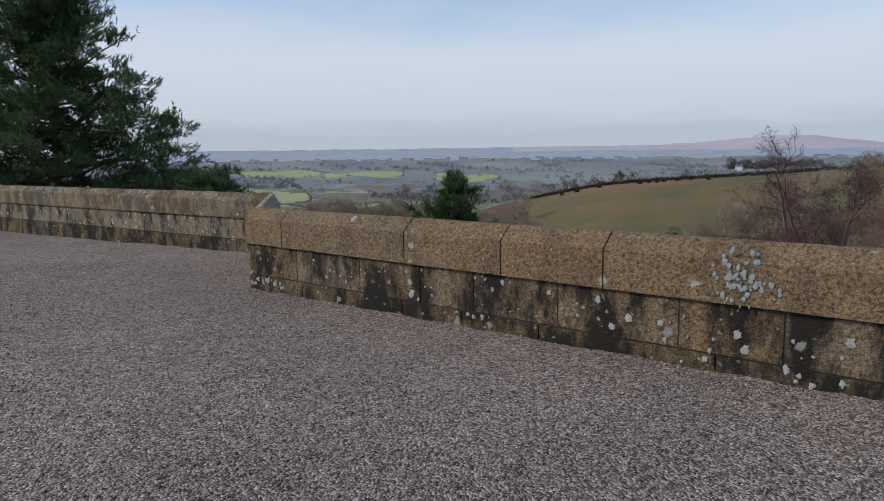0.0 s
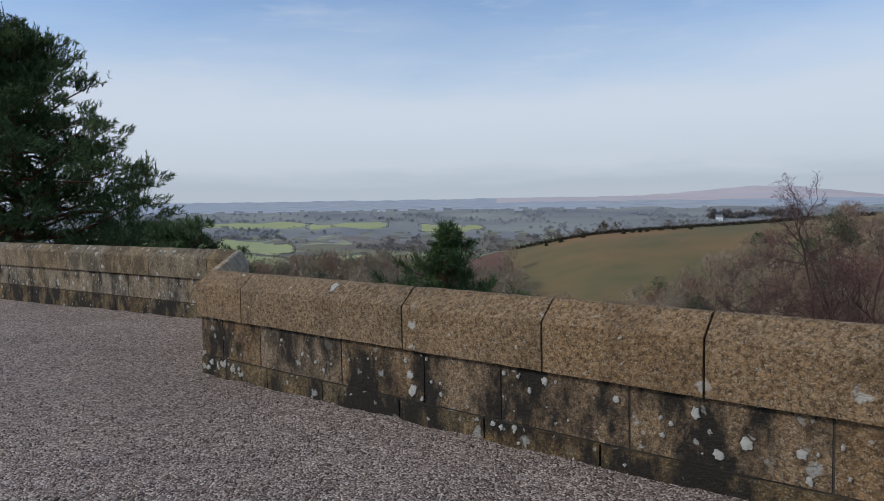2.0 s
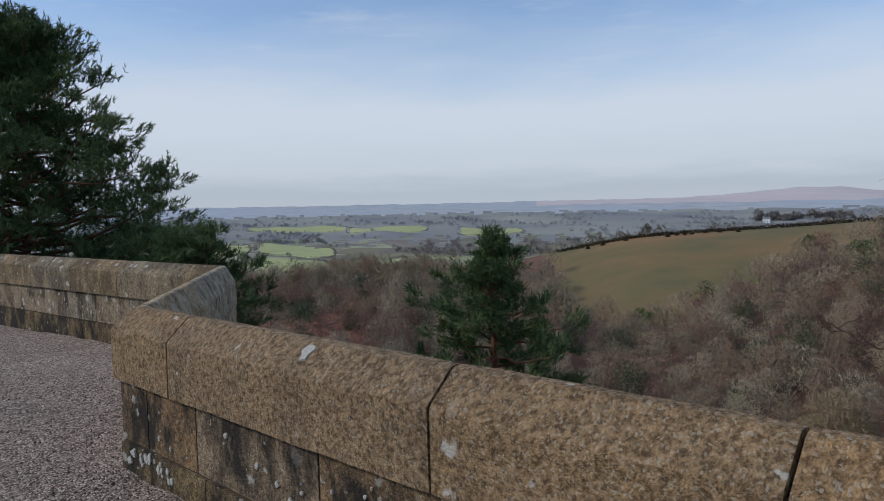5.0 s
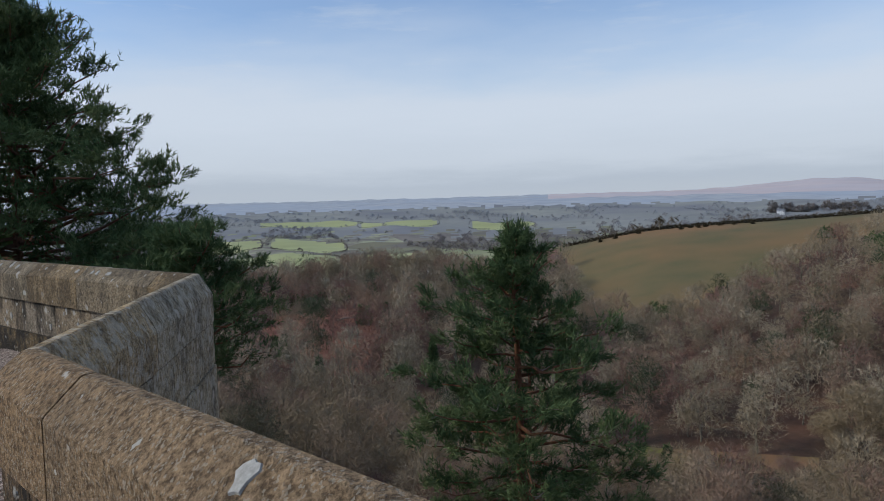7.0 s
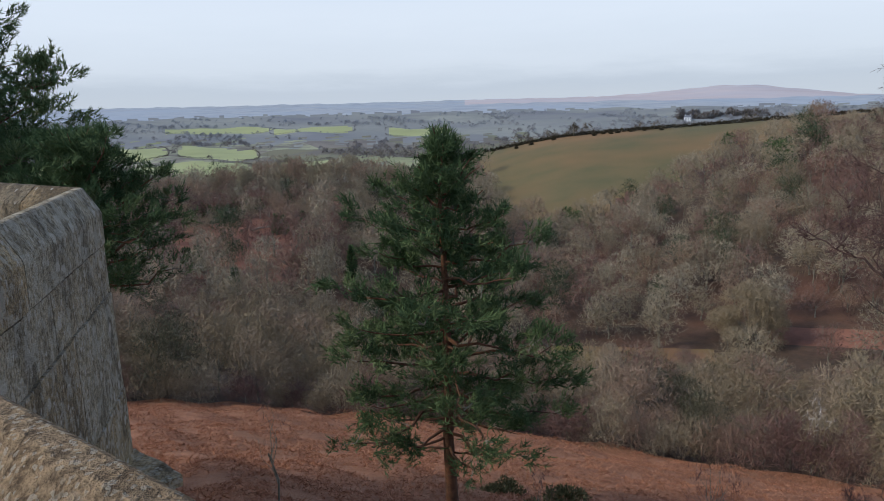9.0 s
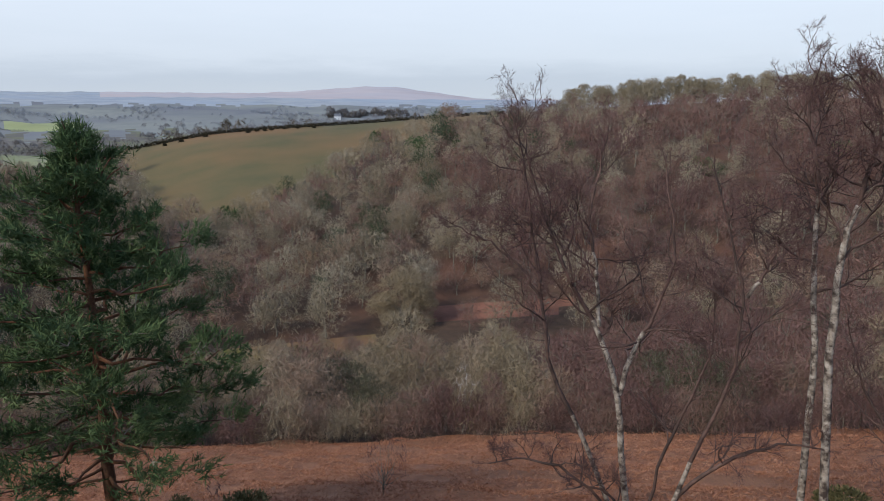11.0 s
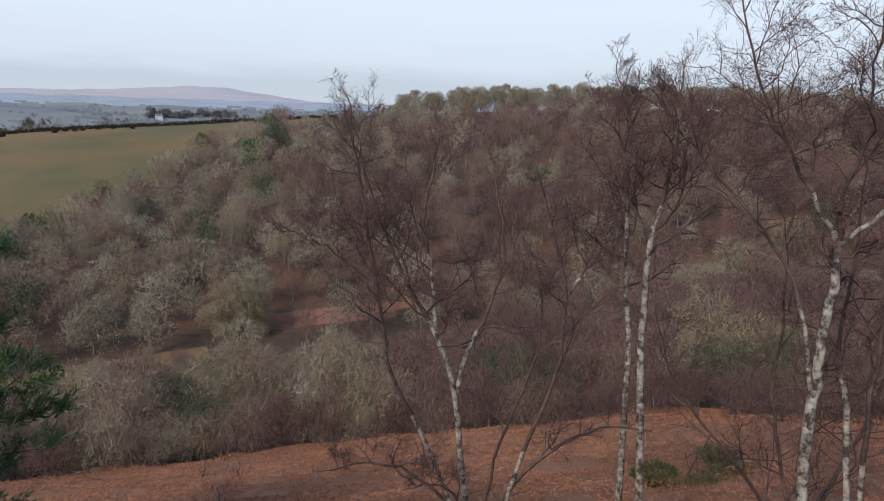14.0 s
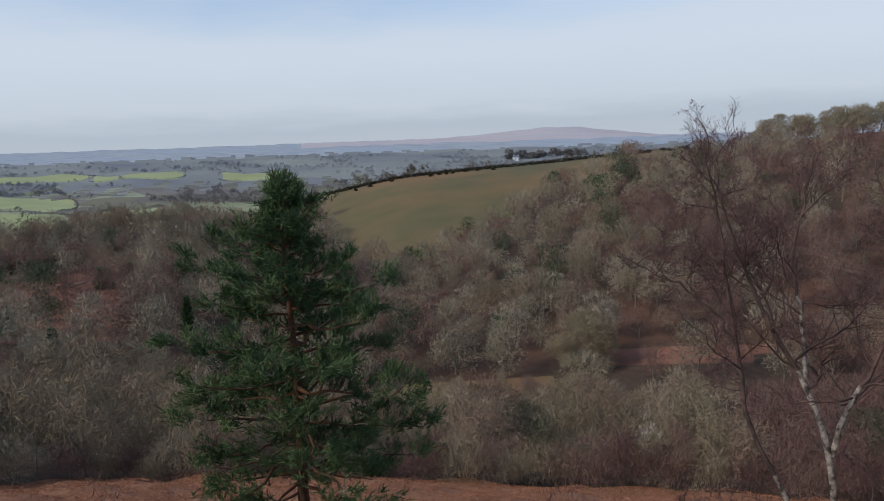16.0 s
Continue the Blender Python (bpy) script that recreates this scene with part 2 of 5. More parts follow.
TWIG = tinted("winter_twigs", [(0.0, (0.160, 0.119, 0.076)), (0.1, (0.266, 0.208, 0.129)), (0.22, (0.202, 0.154, 0.100)), (0.3, (0.290, 0.236, 0.158)), (0.36, (0.340, 0.289, 0.204)), (0.42, (0.227, 0.188, 0.129)), (0.48, (0.303, 0.254, 0.170)), (0.58, (0.276, 0.188, 0.133)), (0.66, (0.196, 0.123, 0.095)), (0.74, (0.196, 0.113, 0.090)), (0.8, (0.145, 0.082, 0.070)), (0.87, (0.168, 0.094, 0.081)), (1.0, (0.05, 0.07, 0.035))])
# far twigs: haze painted in, from brown to pale blue-grey as tint rises
HAZY_TWIG = tinted("hazy_distant_woods", [(0.0, (0.15, 0.125, 0.10)), (0.35, (0.18, 0.16, 0.15)), (0.7, (0.235, 0.235, 0.245)), (1.0, (0.30, 0.32, 0.345))])
BARK = surface("grey_bark", (0.085, 0.075, 0.055), (0.27, 0.245, 0.19), 3, roughness=0.95, space="World")
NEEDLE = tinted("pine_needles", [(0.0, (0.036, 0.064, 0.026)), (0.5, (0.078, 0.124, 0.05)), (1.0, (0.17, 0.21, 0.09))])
PINEBARK = surface("pine_bark", (0.085, 0.036, 0.02), (0.22, 0.105, 0.055), 9, roughness=0.95, bump=0.8, bump_scale=30, depth=0.02, large=(0.6, (0.06, 0.045, 0.035), 0.7), space="World")
BIRCHBARK = surface("birch_bark", (0.19, 0.145, 0.11), (0.49, 0.44, 0.375), 7, roughness=0.75, bump=0.5, bump_scale=25, depth=0.008, large=(6.5, (0.055, 0.04, 0.032), 1.0), space="World")
BIRCHLIMB = surface("birch_limb_bark", (0.06, 0.037, 0.031), (0.19, 0.115, 0.092), 5, roughness=0.85, large=(1.2, (0.035, 0.026, 0.023), 0.8), space="World")
BIRCHTWIG = tinted("birch_twigs", [(0.0, (0.05, 0.028, 0.028)), (1.0, (0.15, 0.086, 0.078))])
FROND = tinted("bracken_fronds", [(0.0, (0.23, 0.095, 0.05)), (0.6, (0.37, 0.165, 0.095)), (1.0, (0.46, 0.245, 0.15))])
SHRUB = tinted("shrub_leaves", [(0.0, (0.07, 0.075, 0.03)), (1.0, (0.21, 0.165, 0.075))])
PLASTER = surface("white_render", (0.70, 0.70, 0.70), (0.82, 0.82, 0.80), 0.5, space="World")
SLATE = surface("slate", (0.13, 0.14, 0.16), (0.20, 0.21, 0.23), 0.5, space="World")
GLASS = surface("window_glass", (0.02, 0.025, 0.03), (0.03, 0.035, 0.04), 1, roughness=0.1, specular=0.5)
HEDGE = tinted("hedge", [(0.0, (0.035, 0.032, 0.02)), (1.0, (0.075, 0.06, 0.035))])


# ---- mesh helpers ----
def mesh_of(name, verts, faces, material, tint=None, smooth=False):
    """A mesh from arrays of vertices and of equal-sized faces."""
    verts, faces = np.asarray(verts, np.float32), np.asarray(faces, np.int32)
    me = bpy.data.meshes.new(name)
    me.vertices.add(len(verts))
    me.vertices.foreach_set("co", verts.ravel())
    k = faces.shape[1]
    me.loops.add(faces.size)
    me.loops.foreach_set("vertex_index", faces.ravel())
    me.polygons.add(len(faces))
    me.polygons.foreach_set("loop_start", np.arange(0, faces.size, k, dtype=np.int32))
    if smooth:
        me.polygons.foreach_set("use_smooth", np.ones(len(faces), bool))
    if tint is not None:
        at = me.attributes.new("tint", "FLOAT", "POINT")
        at.data.foreach_set("value", np.asarray(tint, np.float32))
    me.update(calc_edges=True)
    me.materials.append(material)
    return me


def part(name, bm, material, parent, label=""):
    me = bpy.data.meshes.new(name)
    bm.normal_update()
    bm.to_mesh(me)
    bm.free()
    me.materials.append(material)
    return child(name, me, parent, label)


def child(name, me, parent, label=""):
    ob = new(name, me)
    ob.parent = parent
    return tagged(ob, label)


class Twigs:
    """Gathers tubes and slivers and turns them into arrays."""

    def __init__(self):
        self.tubes, self.slivers = [], []

    def tube(self, pts, r0, r1, sides=5):
        self.tubes.append((np.asarray(pts, float), r0, r1, sides))

    def sliver(self, a, b, w):
        self.slivers.append((*a, *b, w))

    def tube_mesh(self, tint=0.5):
        vs, fs, base = [], [], 0
        for pts, r0, r1, n in self.tubes:
            k = len(pts)
            d = np.gradient(pts, axis=0)
            d /= np.linalg.norm(d, axis=1)[:, None] + 1e-9
            side = np.cross(d, (0.31, 0.83, 0.47))
            side /= np.linalg.norm(side, axis=1)[:, None] + 1e-9
            up = np.cross(d, side)
            r = np.linspace(r0, r1, k)
            ang = np.arange(n) * 2 * np.pi / n
            ring = pts[:, None] + r[:, None, None] * (np.cos(ang)[None, :, None] * side[:, None] + np.sin(ang)[None, :, None] * up[:, None])
            vs.append(ring.reshape(-1, 3))
            i = base + np.arange(k - 1)[:, None] * n + np.arange(n)[None]
            j = base + np.arange(k - 1)[:, None] * n + (np.arange(n)[None] + 1) % n
            fs.append(np.stack((i, j, j + n, i + n), -1).reshape(-1, 4))
            base += k * n
        return np.concatenate(vs), np.concatenate(fs)

    def sliver_mesh(self, seed=1, centre=None):
        s = np.array(self.slivers)
        a, b, w = s[:, :3], s[:, 3:6], s[:, 6:7]
        r = np.random.RandomState(seed)
        d = b - a
        face = r.normal(size=a.shape)
        if centre is not None:
            out = a - np.asarray(centre)
            face = face * 0.45 + out / (np.linalg.norm(out, axis=1)[:, None] + 1e-9)
        side = np.cross(d, face)
        side /= np.linalg.norm(side, axis=1)[:, None] + 1e-9
        v = np.stack((a + side * w / 2, a - side * w / 2, b), 1).reshape(-1, 3)
        return v, np.arange(len(v)).reshape(-1, 3)


def bent(a, b, rng, sag=0.0, wob=0.06, n=5):
    """A crooked line from a to b."""
    a, b = np.asarray(a, float), np.asarray(b, float)
    t = np.linspace(0, 1, n)[:, None]
    p = a + (b - a) * t
    ln = np.linalg.norm(b - a)
    p[1:-1] += rng.normal(size=(n - 2, 3)) * ln * wob
    p[:, 2] -= sag * ln * (t[:, 0] * (1 - t[:, 0])) * 4
    return p


def along(p, t):
    """The point at fraction t of a polyline."""
    x = t * (len(p) - 1)
    i = min(int(x), len(p) - 2)
    return p[i] + (p[i + 1] - p[i]) * (x - i)


def unit(v):
    return v / (np.linalg.norm(v) + 1e-9)


# ---- the lie of the land ----
EYE_X, EYE_Y = -0.5, 7.5
RINGS = (0, 5, 12, 30, 50, 90, 140, 200, 300, 450, 700, 1100, 2000, 3300, 4600)
LAND = {
    -180: (-2, -3, -5, -9, -13, -20, -24, -24, -22, -20, -25, -30, -20, 0, 20),
    -60: (-2, -3.5, -6, -12, -16, -24, -32, -36, -38, -42, -50, -54, -18, 8, 30),
    -27: (-2, -3.5, -6.2, -12.5, -18.0, -28, -36, -35, -37, -46, -56, -54, -18, 8, 34),
    -10: (-2, -3.8, -7.0, -14.5, -21.2, -34, -45, -37, -31, -50, -62, -58, -20, 6, 28),
    3: (-2, -4.0, -7.5, -15.5, -23.0, -38, -50, -43, -42, -29, -58, -60, -24, 2, 20),
    10: (-2, -4.0, -7.8, -16.0, -24.0, -38, -50, -48, -36, -19.5, -50, -60, -26, 0, 14),
    20: (-2, -4.0, -7.8, -16.2, -24.6, -38, -49, -45, -31, -15, -42, -60, -28, -4, 40),
    31: (-2, -4.0, -7.8, -16.0, -24.2, -37, -47, -40, -24, -9, -30, -50, -30, -10, -20),
    45: (-2, -4.0, -7.7, -15.2, -22.3, -35, -43, -34, -16, -2, -12, -30, -30, -10, -10),
    60: (-2, -3.9, -7.4, -13.5, -19.0, -30, -36, -26, -9, 2, -4, -20, -20, -10, 0),
    73: (-2, -3.7, -6.8, -12.0, -16.8, -26, -30, -20, -6, -2, -8, -20, -20, -5, 0),
    100: (-2, -3.4, -6.0, -10.5, -14.5, -20, -22, -14, -4, 0, -8, -20, -20, 0, 10),
    180: (-2, -3, -5, -9, -13, -20, -24, -24, -22, -20, -25, -30, -20, 0, 20),
}
AZ_KEYS = sorted(LAND)
AZ_TABLE = np.array([LAND[k] for k in AZ_KEYS], float)


def smooth_line(x, xs, ys):
    """Interpolation without overshoot (monotone cubic) of rows ys at xs."""
    xs = np.asarray(xs, float)
    h = np.diff(xs)
    s = np.diff(ys, axis=-1) / h
    m = np.zeros_like(ys)
    same = s[..., :-1] * s[..., 1:] > 0
    with np.errstate(divide="ignore", invalid="ignore"):
        inner = np.where(same, 2 * s[..., :-1] * s[..., 1:] / (s[..., :-1] + s[..., 1:]), 0)
    m[..., 1:-1] = inner
    m[..., 0], m[..., -1] = s[..., 0], s[..., -1]
    i = np.clip(np.searchsorted(xs, x) - 1, 0, len(xs) - 2)
    t = (x - xs[i]) / h[i]
    pick = lambda v, k: np.take_along_axis(v, k[..., None], -1)[..., 0] if v.ndim > 1 else v[k]
    y0, y1, m0, m1 = pick(ys, i), pick(ys, i + 1), pick(m, i), pick(m, i + 1)
    return (2 * t**3 - 3 * t**2 + 1) * y0 + (t**3 - 2 * t**2 + t) * h[i] * m0 + (3 * t**2 - 2 * t**3) * y1 + (t**3 - t**2) * h[i] * m1


def lumps(x, y):
    """Small swellings of the ground, made of a few crossed waves."""
    d = np.hypot(x - EYE_X, y - EYE_Y)
    near = 0.22 * np.sin(x * 0.55 + 1.3 * np.sin(y * 0.21)) * np.cos(y * 0.47 + x * 0.13) + 0.10 * np.sin(x * 1.3 + y * 0.9)
    far = np.sin(x * 0.021 + 2 * np.sin(y * 0.008)) * np.cos(y * 0.017 + x * 0.006) + 0.5 * np.sin(x * 0.05 + y * 0.043)
    return near * np.clip(d / 20, 0, 1) * np.clip(2 - d / 60, 0.2, 1) + far * np.clip((d - 120) / 500, 0, 1) * np.clip((d - 420) / 200, 0.15, 1) * 3.0


def land(x, y):
    x, y = np.atleast_1d(np.asarray(x, float)), np.atleast_1d(np.asarray(y, float))
    dx, dy = x - EYE_X, y - EYE_Y
    d = np.clip(np.hypot(dx, dy), 0.01, 4599)
    az = np.degrees(np.arctan2(dx, dy))
    rows = np.stack([smooth_line(az, AZ_KEYS, AZ_TABLE[:, k]) for k in range(len(RINGS))], -1)
    # the moor's long back
    moor = 30 * np.exp(-(((az - 23) / 5.5) ** 2)) + 8 * np.exp(-(((az - 8) / 9) ** 2))
    z = smooth_line(d, RINGS, rows) + moor * np.clip((d - 3300) / 1000, 0, 1)
    return z + lumps(x, y)


def land_z(x, y):
    return float(land(x, y)[0])


def polar(az, d):
    a = radians(az)
    return EYE_X + math.sin(a) * d, EYE_Y + math.cos(a) * d


def wood_edge(az):
    return np.interp(az, (-60, -27, 20, 40, 46, 75, 100), (52, 50, 50, 49, 46, 44, 42))


# far pastures: azimuth, distance, half width, half depth, slant
FIELDS = ((-20.2, 775, 4.3, 95, 5), (-18.2, 1040, 2.9, 120, 14), (-11.7, 790, 2.2, 90, -16), (-24.6, 1080, 2.6, 110, 0), (-11.0, 1500, 3.2, 80, 0), (-18, 1560, 4.0, 70, 0), (-2.6, 1430, 2.6, 80, 0), (9.6, 690, 1.2, 70, 0), (-29, 820, 3.0, 90, 0))


def in_field(az, d, grow=1.0):
    """Whether a place lies in one of the far pastures."""
    hit = np.zeros(np.shape(az), bool)
    for a0, d0, ha, hd, slant in FIELDS:
        hit |= np.abs((az - a0) / (ha * grow)) ** 5 + np.abs((d + slant * (az - a0) - d0) / (hd * grow)) ** 5 < 1
    return hit


def field_foot(az):
    """Where the pasture on the far hill begins, going outwards."""
    return np.interp(az, (1.5, 2.5, 3.5, 6, 11, 15, 20, 25, 30), (455, 390, 300, 262, 262, 286, 335, 385, 440))


# ---- ground: one sheet out to the horizon ----
def build_ground():
    steps = np.r_[np.arange(-180, -65, 2.5), np.arange(-65, -32, 0.8), np.arange(-32, 40, 0.36), np.arange(40, 100, 0.7), np.arange(100, 180, 2.5)]
    dist = np.r_[np.arange(0.5, 60, 1.1), np.geomspace(60, 470, 66), np.geomspace(480, 1950, 80), np.geomspace(2050, 4590, 20)]
    az, d = np.meshgrid(np.radians(steps), dist, indexing="ij")
    x, y = EYE_X + np.sin(az) * d, EYE_Y + np.cos(az) * d
    z = land(x.ravel(), y.ravel()).reshape(x.shape)
    z = np.where(d < 4, np.minimum(z, -2.0), z)
    verts = np.stack((x, y, z), -1).reshape(-1, 3)
    na, nd = x.shape
    i, j = np.meshgrid(np.arange(na), np.arange(nd - 1), indexing="ij")
    k = (i + 1) % na
    faces = np.stack((i * nd + j, i * nd + j + 1, k * nd + j + 1, k * nd + j), -1).reshape(-1, 4)
    me = mesh_of("ground", verts, faces, BRACKEN, smooth=True)
    for m in (WOODFLOOR, FIELD, GREEN, CLEARING, SCAR, FARM, HAZY_PLAIN, HAZY_MOOR, HAZY_FARMLAND):
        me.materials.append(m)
    c = verts[faces].mean(1)
    ca = np.degrees(np.arctan2(c[:, 0] - EYE_X, c[:, 1] - EYE_Y))
    cd = np.hypot(c[:, 0] - EYE_X, c[:, 1] - EYE_Y)
    wob = 3 * np.sin(c[:, 0] * 0.11) + 2 * np.sin(c[:, 1] * 0.17 + c[:, 0] * 0.05)
    slot = np.where(cd > wood_edge(ca) + wob * 0.3, 1, 0)
    slot[(cd > field_foot(ca) + wob * 2) & (ca > 1.5) & (ca < 31)] = 2
    slot[(np.hypot((ca - 14.5) / 7.5, (cd - 140) / 6.5) < 1)] = 4
    slot[(np.hypot((ca - 31) / 7, (cd - 156 + wob * 0.5) / 5) < 1)] = 5
    slot[(np.hypot((ca + 19.5) / 7, (cd - 205 + wob * 2) / 34) < 1)] = 5
    # beyond the valley, each farther band has more haze painted into its colour
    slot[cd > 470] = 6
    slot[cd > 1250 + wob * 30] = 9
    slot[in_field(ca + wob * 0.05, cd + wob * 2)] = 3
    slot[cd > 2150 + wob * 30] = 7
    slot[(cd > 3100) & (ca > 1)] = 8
    me.polygons.foreach_set("material_index", slot.astype(np.int32))
    return tagged(new("ground", me), "hillside of dead bracken falling to wooded valley and farmland", "ground", kind="structure")


build_ground()


# ---- terrace and parapet ----
def flat(x, y):
    """The height of the gravel, which falls a little along the wall."""
    return 0.10 + 0.012 * (x * 0.815 - (y - 7.0) * 0.58)


def tracks(x, y):
    """Shallow wheel and foot tracks and heaps in the gravel."""
    u = x * 0.62 - y * 0.78
    v = x * 0.78 + y * 0.62
    w = np.sin(u * 9.0 + 1.4 * np.sin(v * 2.1) + 0.8 * np.sin(u * 2.3)) * 0.5 + 0.5 * np.sin(v * 14 + 2 * np.sin(u * 5)) * np.sin(u * 11 + 1.7 * np.sin(v * 4.0)) + 0.4 * np.sin(x * 31 + 2 * np.sin(y * 17)) * np.sin(y * 27 + 2 * np.sin(x * 19))
    return 0.016 + 0.0095 * w


CORNER = Vector((-2.49, 8.70))
ALONG = Vector((0.799, -0.601)).normalized()
END = CORNER + ALONG * 9.5
INNER_E = Vector((-3.26, 11.52))
FAR = Vector((-0.848, 0.530)).normalized()
FAR_END = INNER_E + FAR * 17.0


def slab(name, outline, top, thick, material, parent=None):
    bm = bmesh.new()
    up = [bm.verts.new((x, y, top(x, y))) for x, y in outline]
    low = [bm.verts.new((x, y, top(x, y) - thick)) for x, y in outline]
    bm.faces.new(up)
    bm.faces.new(low[::-1])
    for i in range(len(up)):
        j = (i + 1) % len(up)
        bm.faces.new((up[j], up[i], low[i], low[j]))
    bmesh.ops.recalc_face_normals(bm, faces=bm.faces)
    me = bpy.data.meshes.new(name)
    bm.to_mesh(me)
    bm.free()
    me.materials.append(material)
    ob = new(name, me)
    ob.parent = parent
    return ob


terrace_outline = [tuple(CORNER + Vector((0.03, 0.03))), tuple(END), (9.0, -9.0), (-19.0, -9.0), (-22.0, 14.0), tuple(FAR_END), tuple(INNER_E + Vector((0.03, 0.0)))]
terrace = tagged(slab("terrace_floor", terrace_outline, flat, 0.6, GRAVEL), "grey-pink gravel terrace raked in shallow tracks", "gravel", kind="structure")


def gravel_bed():
    """The raked top of the gravel where it is walked."""
    xs, ys = np.arange(-7.5, 4.4, 0.055), np.arange(0.8, 13.5, 0.055)
    x, y = np.meshgrid(xs, ys, indexing="ij")
    z = flat(x, y) + tracks(x, y)
    n, m = x.shape
    i, j = np.meshgrid(np.arange(n - 1), np.arange(m - 1), indexing="ij")
    faces = np.stack((i * m + j, (i + 1) * m + j, (i + 1) * m + j + 1, i * m + j + 1), -1).reshape(-1, 4)
    cx, cy = x.ravel()[faces].mean(1), y.ravel()[faces].mean(1)
    side = (cx - CORNER.x) * 0.601 + (cy - CORNER.y) * 0.799
    left = (cx - CORNER.x) * 0.966 + (cy - CORNER.y) * 0.26
    far = (cx - INNER_E.x) * 0.53 + (cy - INNER_E.y) * 0.848
    keep = ((side < 0.05) | (left < 0.05)) & (far < 0.05)
    ob = new("gravel_bed", mesh_of("gravel_bed", np.stack((x, y, z), -1).reshape(-1, 3), faces[keep], GRAVEL, smooth=True))
    tagged(ob, "grey-pink gravel raked in shallow tracks", "gravel", kind="structure")


gravel_bed()


def gravel_stones():
    """Loose stones over the part of the terrace that is walked."""
    r = np.random.RandomState(3)
    n = 48000
    y = 1.5 + 9.5 * r.rand(n) ** 1.25
    x = -6.5 + 10.5 * r.rand(n)
    s = (x - CORNER.x) * 0.5787 + (y - CORNER.y) * 0.8155
    left = (x - CORNER.x) * 0.968 + (y - CORNER.y) * 0.249
    keep = np.where(y < 8.69, s < -0.02, left < -0.02) & ((s < -0.02) | (left < -0.02))
    x, y = x[keep], y[keep]
    n = len(x)
    size = r.uniform(0.0045, 0.0115, n) * (1 + 0.25 * (r.rand(n) > 0.93))
    shape = np.array(((1, 0, 0), (-0.5, 0.87, 0.1), (-0.5, -0.87, -0.1), (0.15, 0.1, 0.85), (0, 0, -0.8)), float)
    tri = np.array(((0, 1, 3), (1, 2, 3), (2, 0, 3), (1, 0, 4), (2, 1, 4), (0, 2, 4)))
    ang = r.rand(n) * 6.283
    v = shape[None] * (size[:, None] * r.uniform(0.7, 1.3, (n, 3)))[:, None, :]
    vx = v[..., 0] * np.cos(ang)[:, None] - v[..., 1] * np.sin(ang)[:, None]
    vy = v[..., 0] * np.sin(ang)[:, None] + v[..., 1] * np.cos(ang)[:, None]
    z = flat(x, y) + tracks(x, y) + size * 0.25
    verts = np.stack((vx + x[:, None], vy + y[:, None], v[..., 2] + z[:, None]), -1).reshape(-1, 3)
    faces = (np.arange(n)[:, None, None] * 5 + tri[None]).reshape(-1, 3)
    ob = new("gravel", mesh_of("gravel", verts, faces, PEBBLE))
    tagged(ob, "loose grey and buff gravel stones on the terrace", "gravel", kind="stuff")


def left_of(u):
    return Vector((-u.y, u.x))


parapet = tagged(new("parapet_wall"), "lichen-spotted granite parapet with chamfered coping stones", "wall", kind="structure")

# profiles: (distance outwards from the inner face, height)
COPING_SHAPE = ((0.0, 0.592), (0.0, 0.865), (0.012, 0.880), (0.118, 0.975), (0.132, 0.981), (0.172, 0.981), (0.186, 0.972), (0.262, 0.83), (0.270, 0.80), (0.270, 0.592))
COURSE_SHAPE = ((0.035, 0.255), (0.035, 0.580), (0.262, 0.580), (0.262, 0.255))
BASE_SHAPE = ((0.022, -0.45), (0.022, 0.243), (0.270, 0.243), (0.270, -0.45))
LOW_SHAPE = ((0.025, -2.6), (0.025, -0.46), (0.278, -0.46), (0.278, -2.6))


def wall_lines():
    """The three runs of the parapet: start, direction, outward normal, length."""
    back_dir = (INNER_E - CORNER).normalized()
    return {
        "near": (CORNER, ALONG, left_of(ALONG), 9.5),
        "turn": (CORNER, back_dir, Vector((back_dir.y, -back_dir.x)), (INNER_E - CORNER).length),
        "far": (INNER_E, FAR, Vector((FAR.y, -FAR.x)), 17.0),
    }


RUNS = wall_lines()


def mitre(run, other, sign):
    """How far a point at outward distance n shifts along the run where it meets another run."""
    _, u, n, _ = RUNS[run]
    _, u2, n2, _ = RUNS[other]
    # the point at offset d on both runs: d*n + a*u = d*n2 + b*u2
    det = u.x * -u2.y + u2.x * u.y
    rhs = n2 - n
    return (rhs.x * -u2.y + u2.x * rhs.y) / det


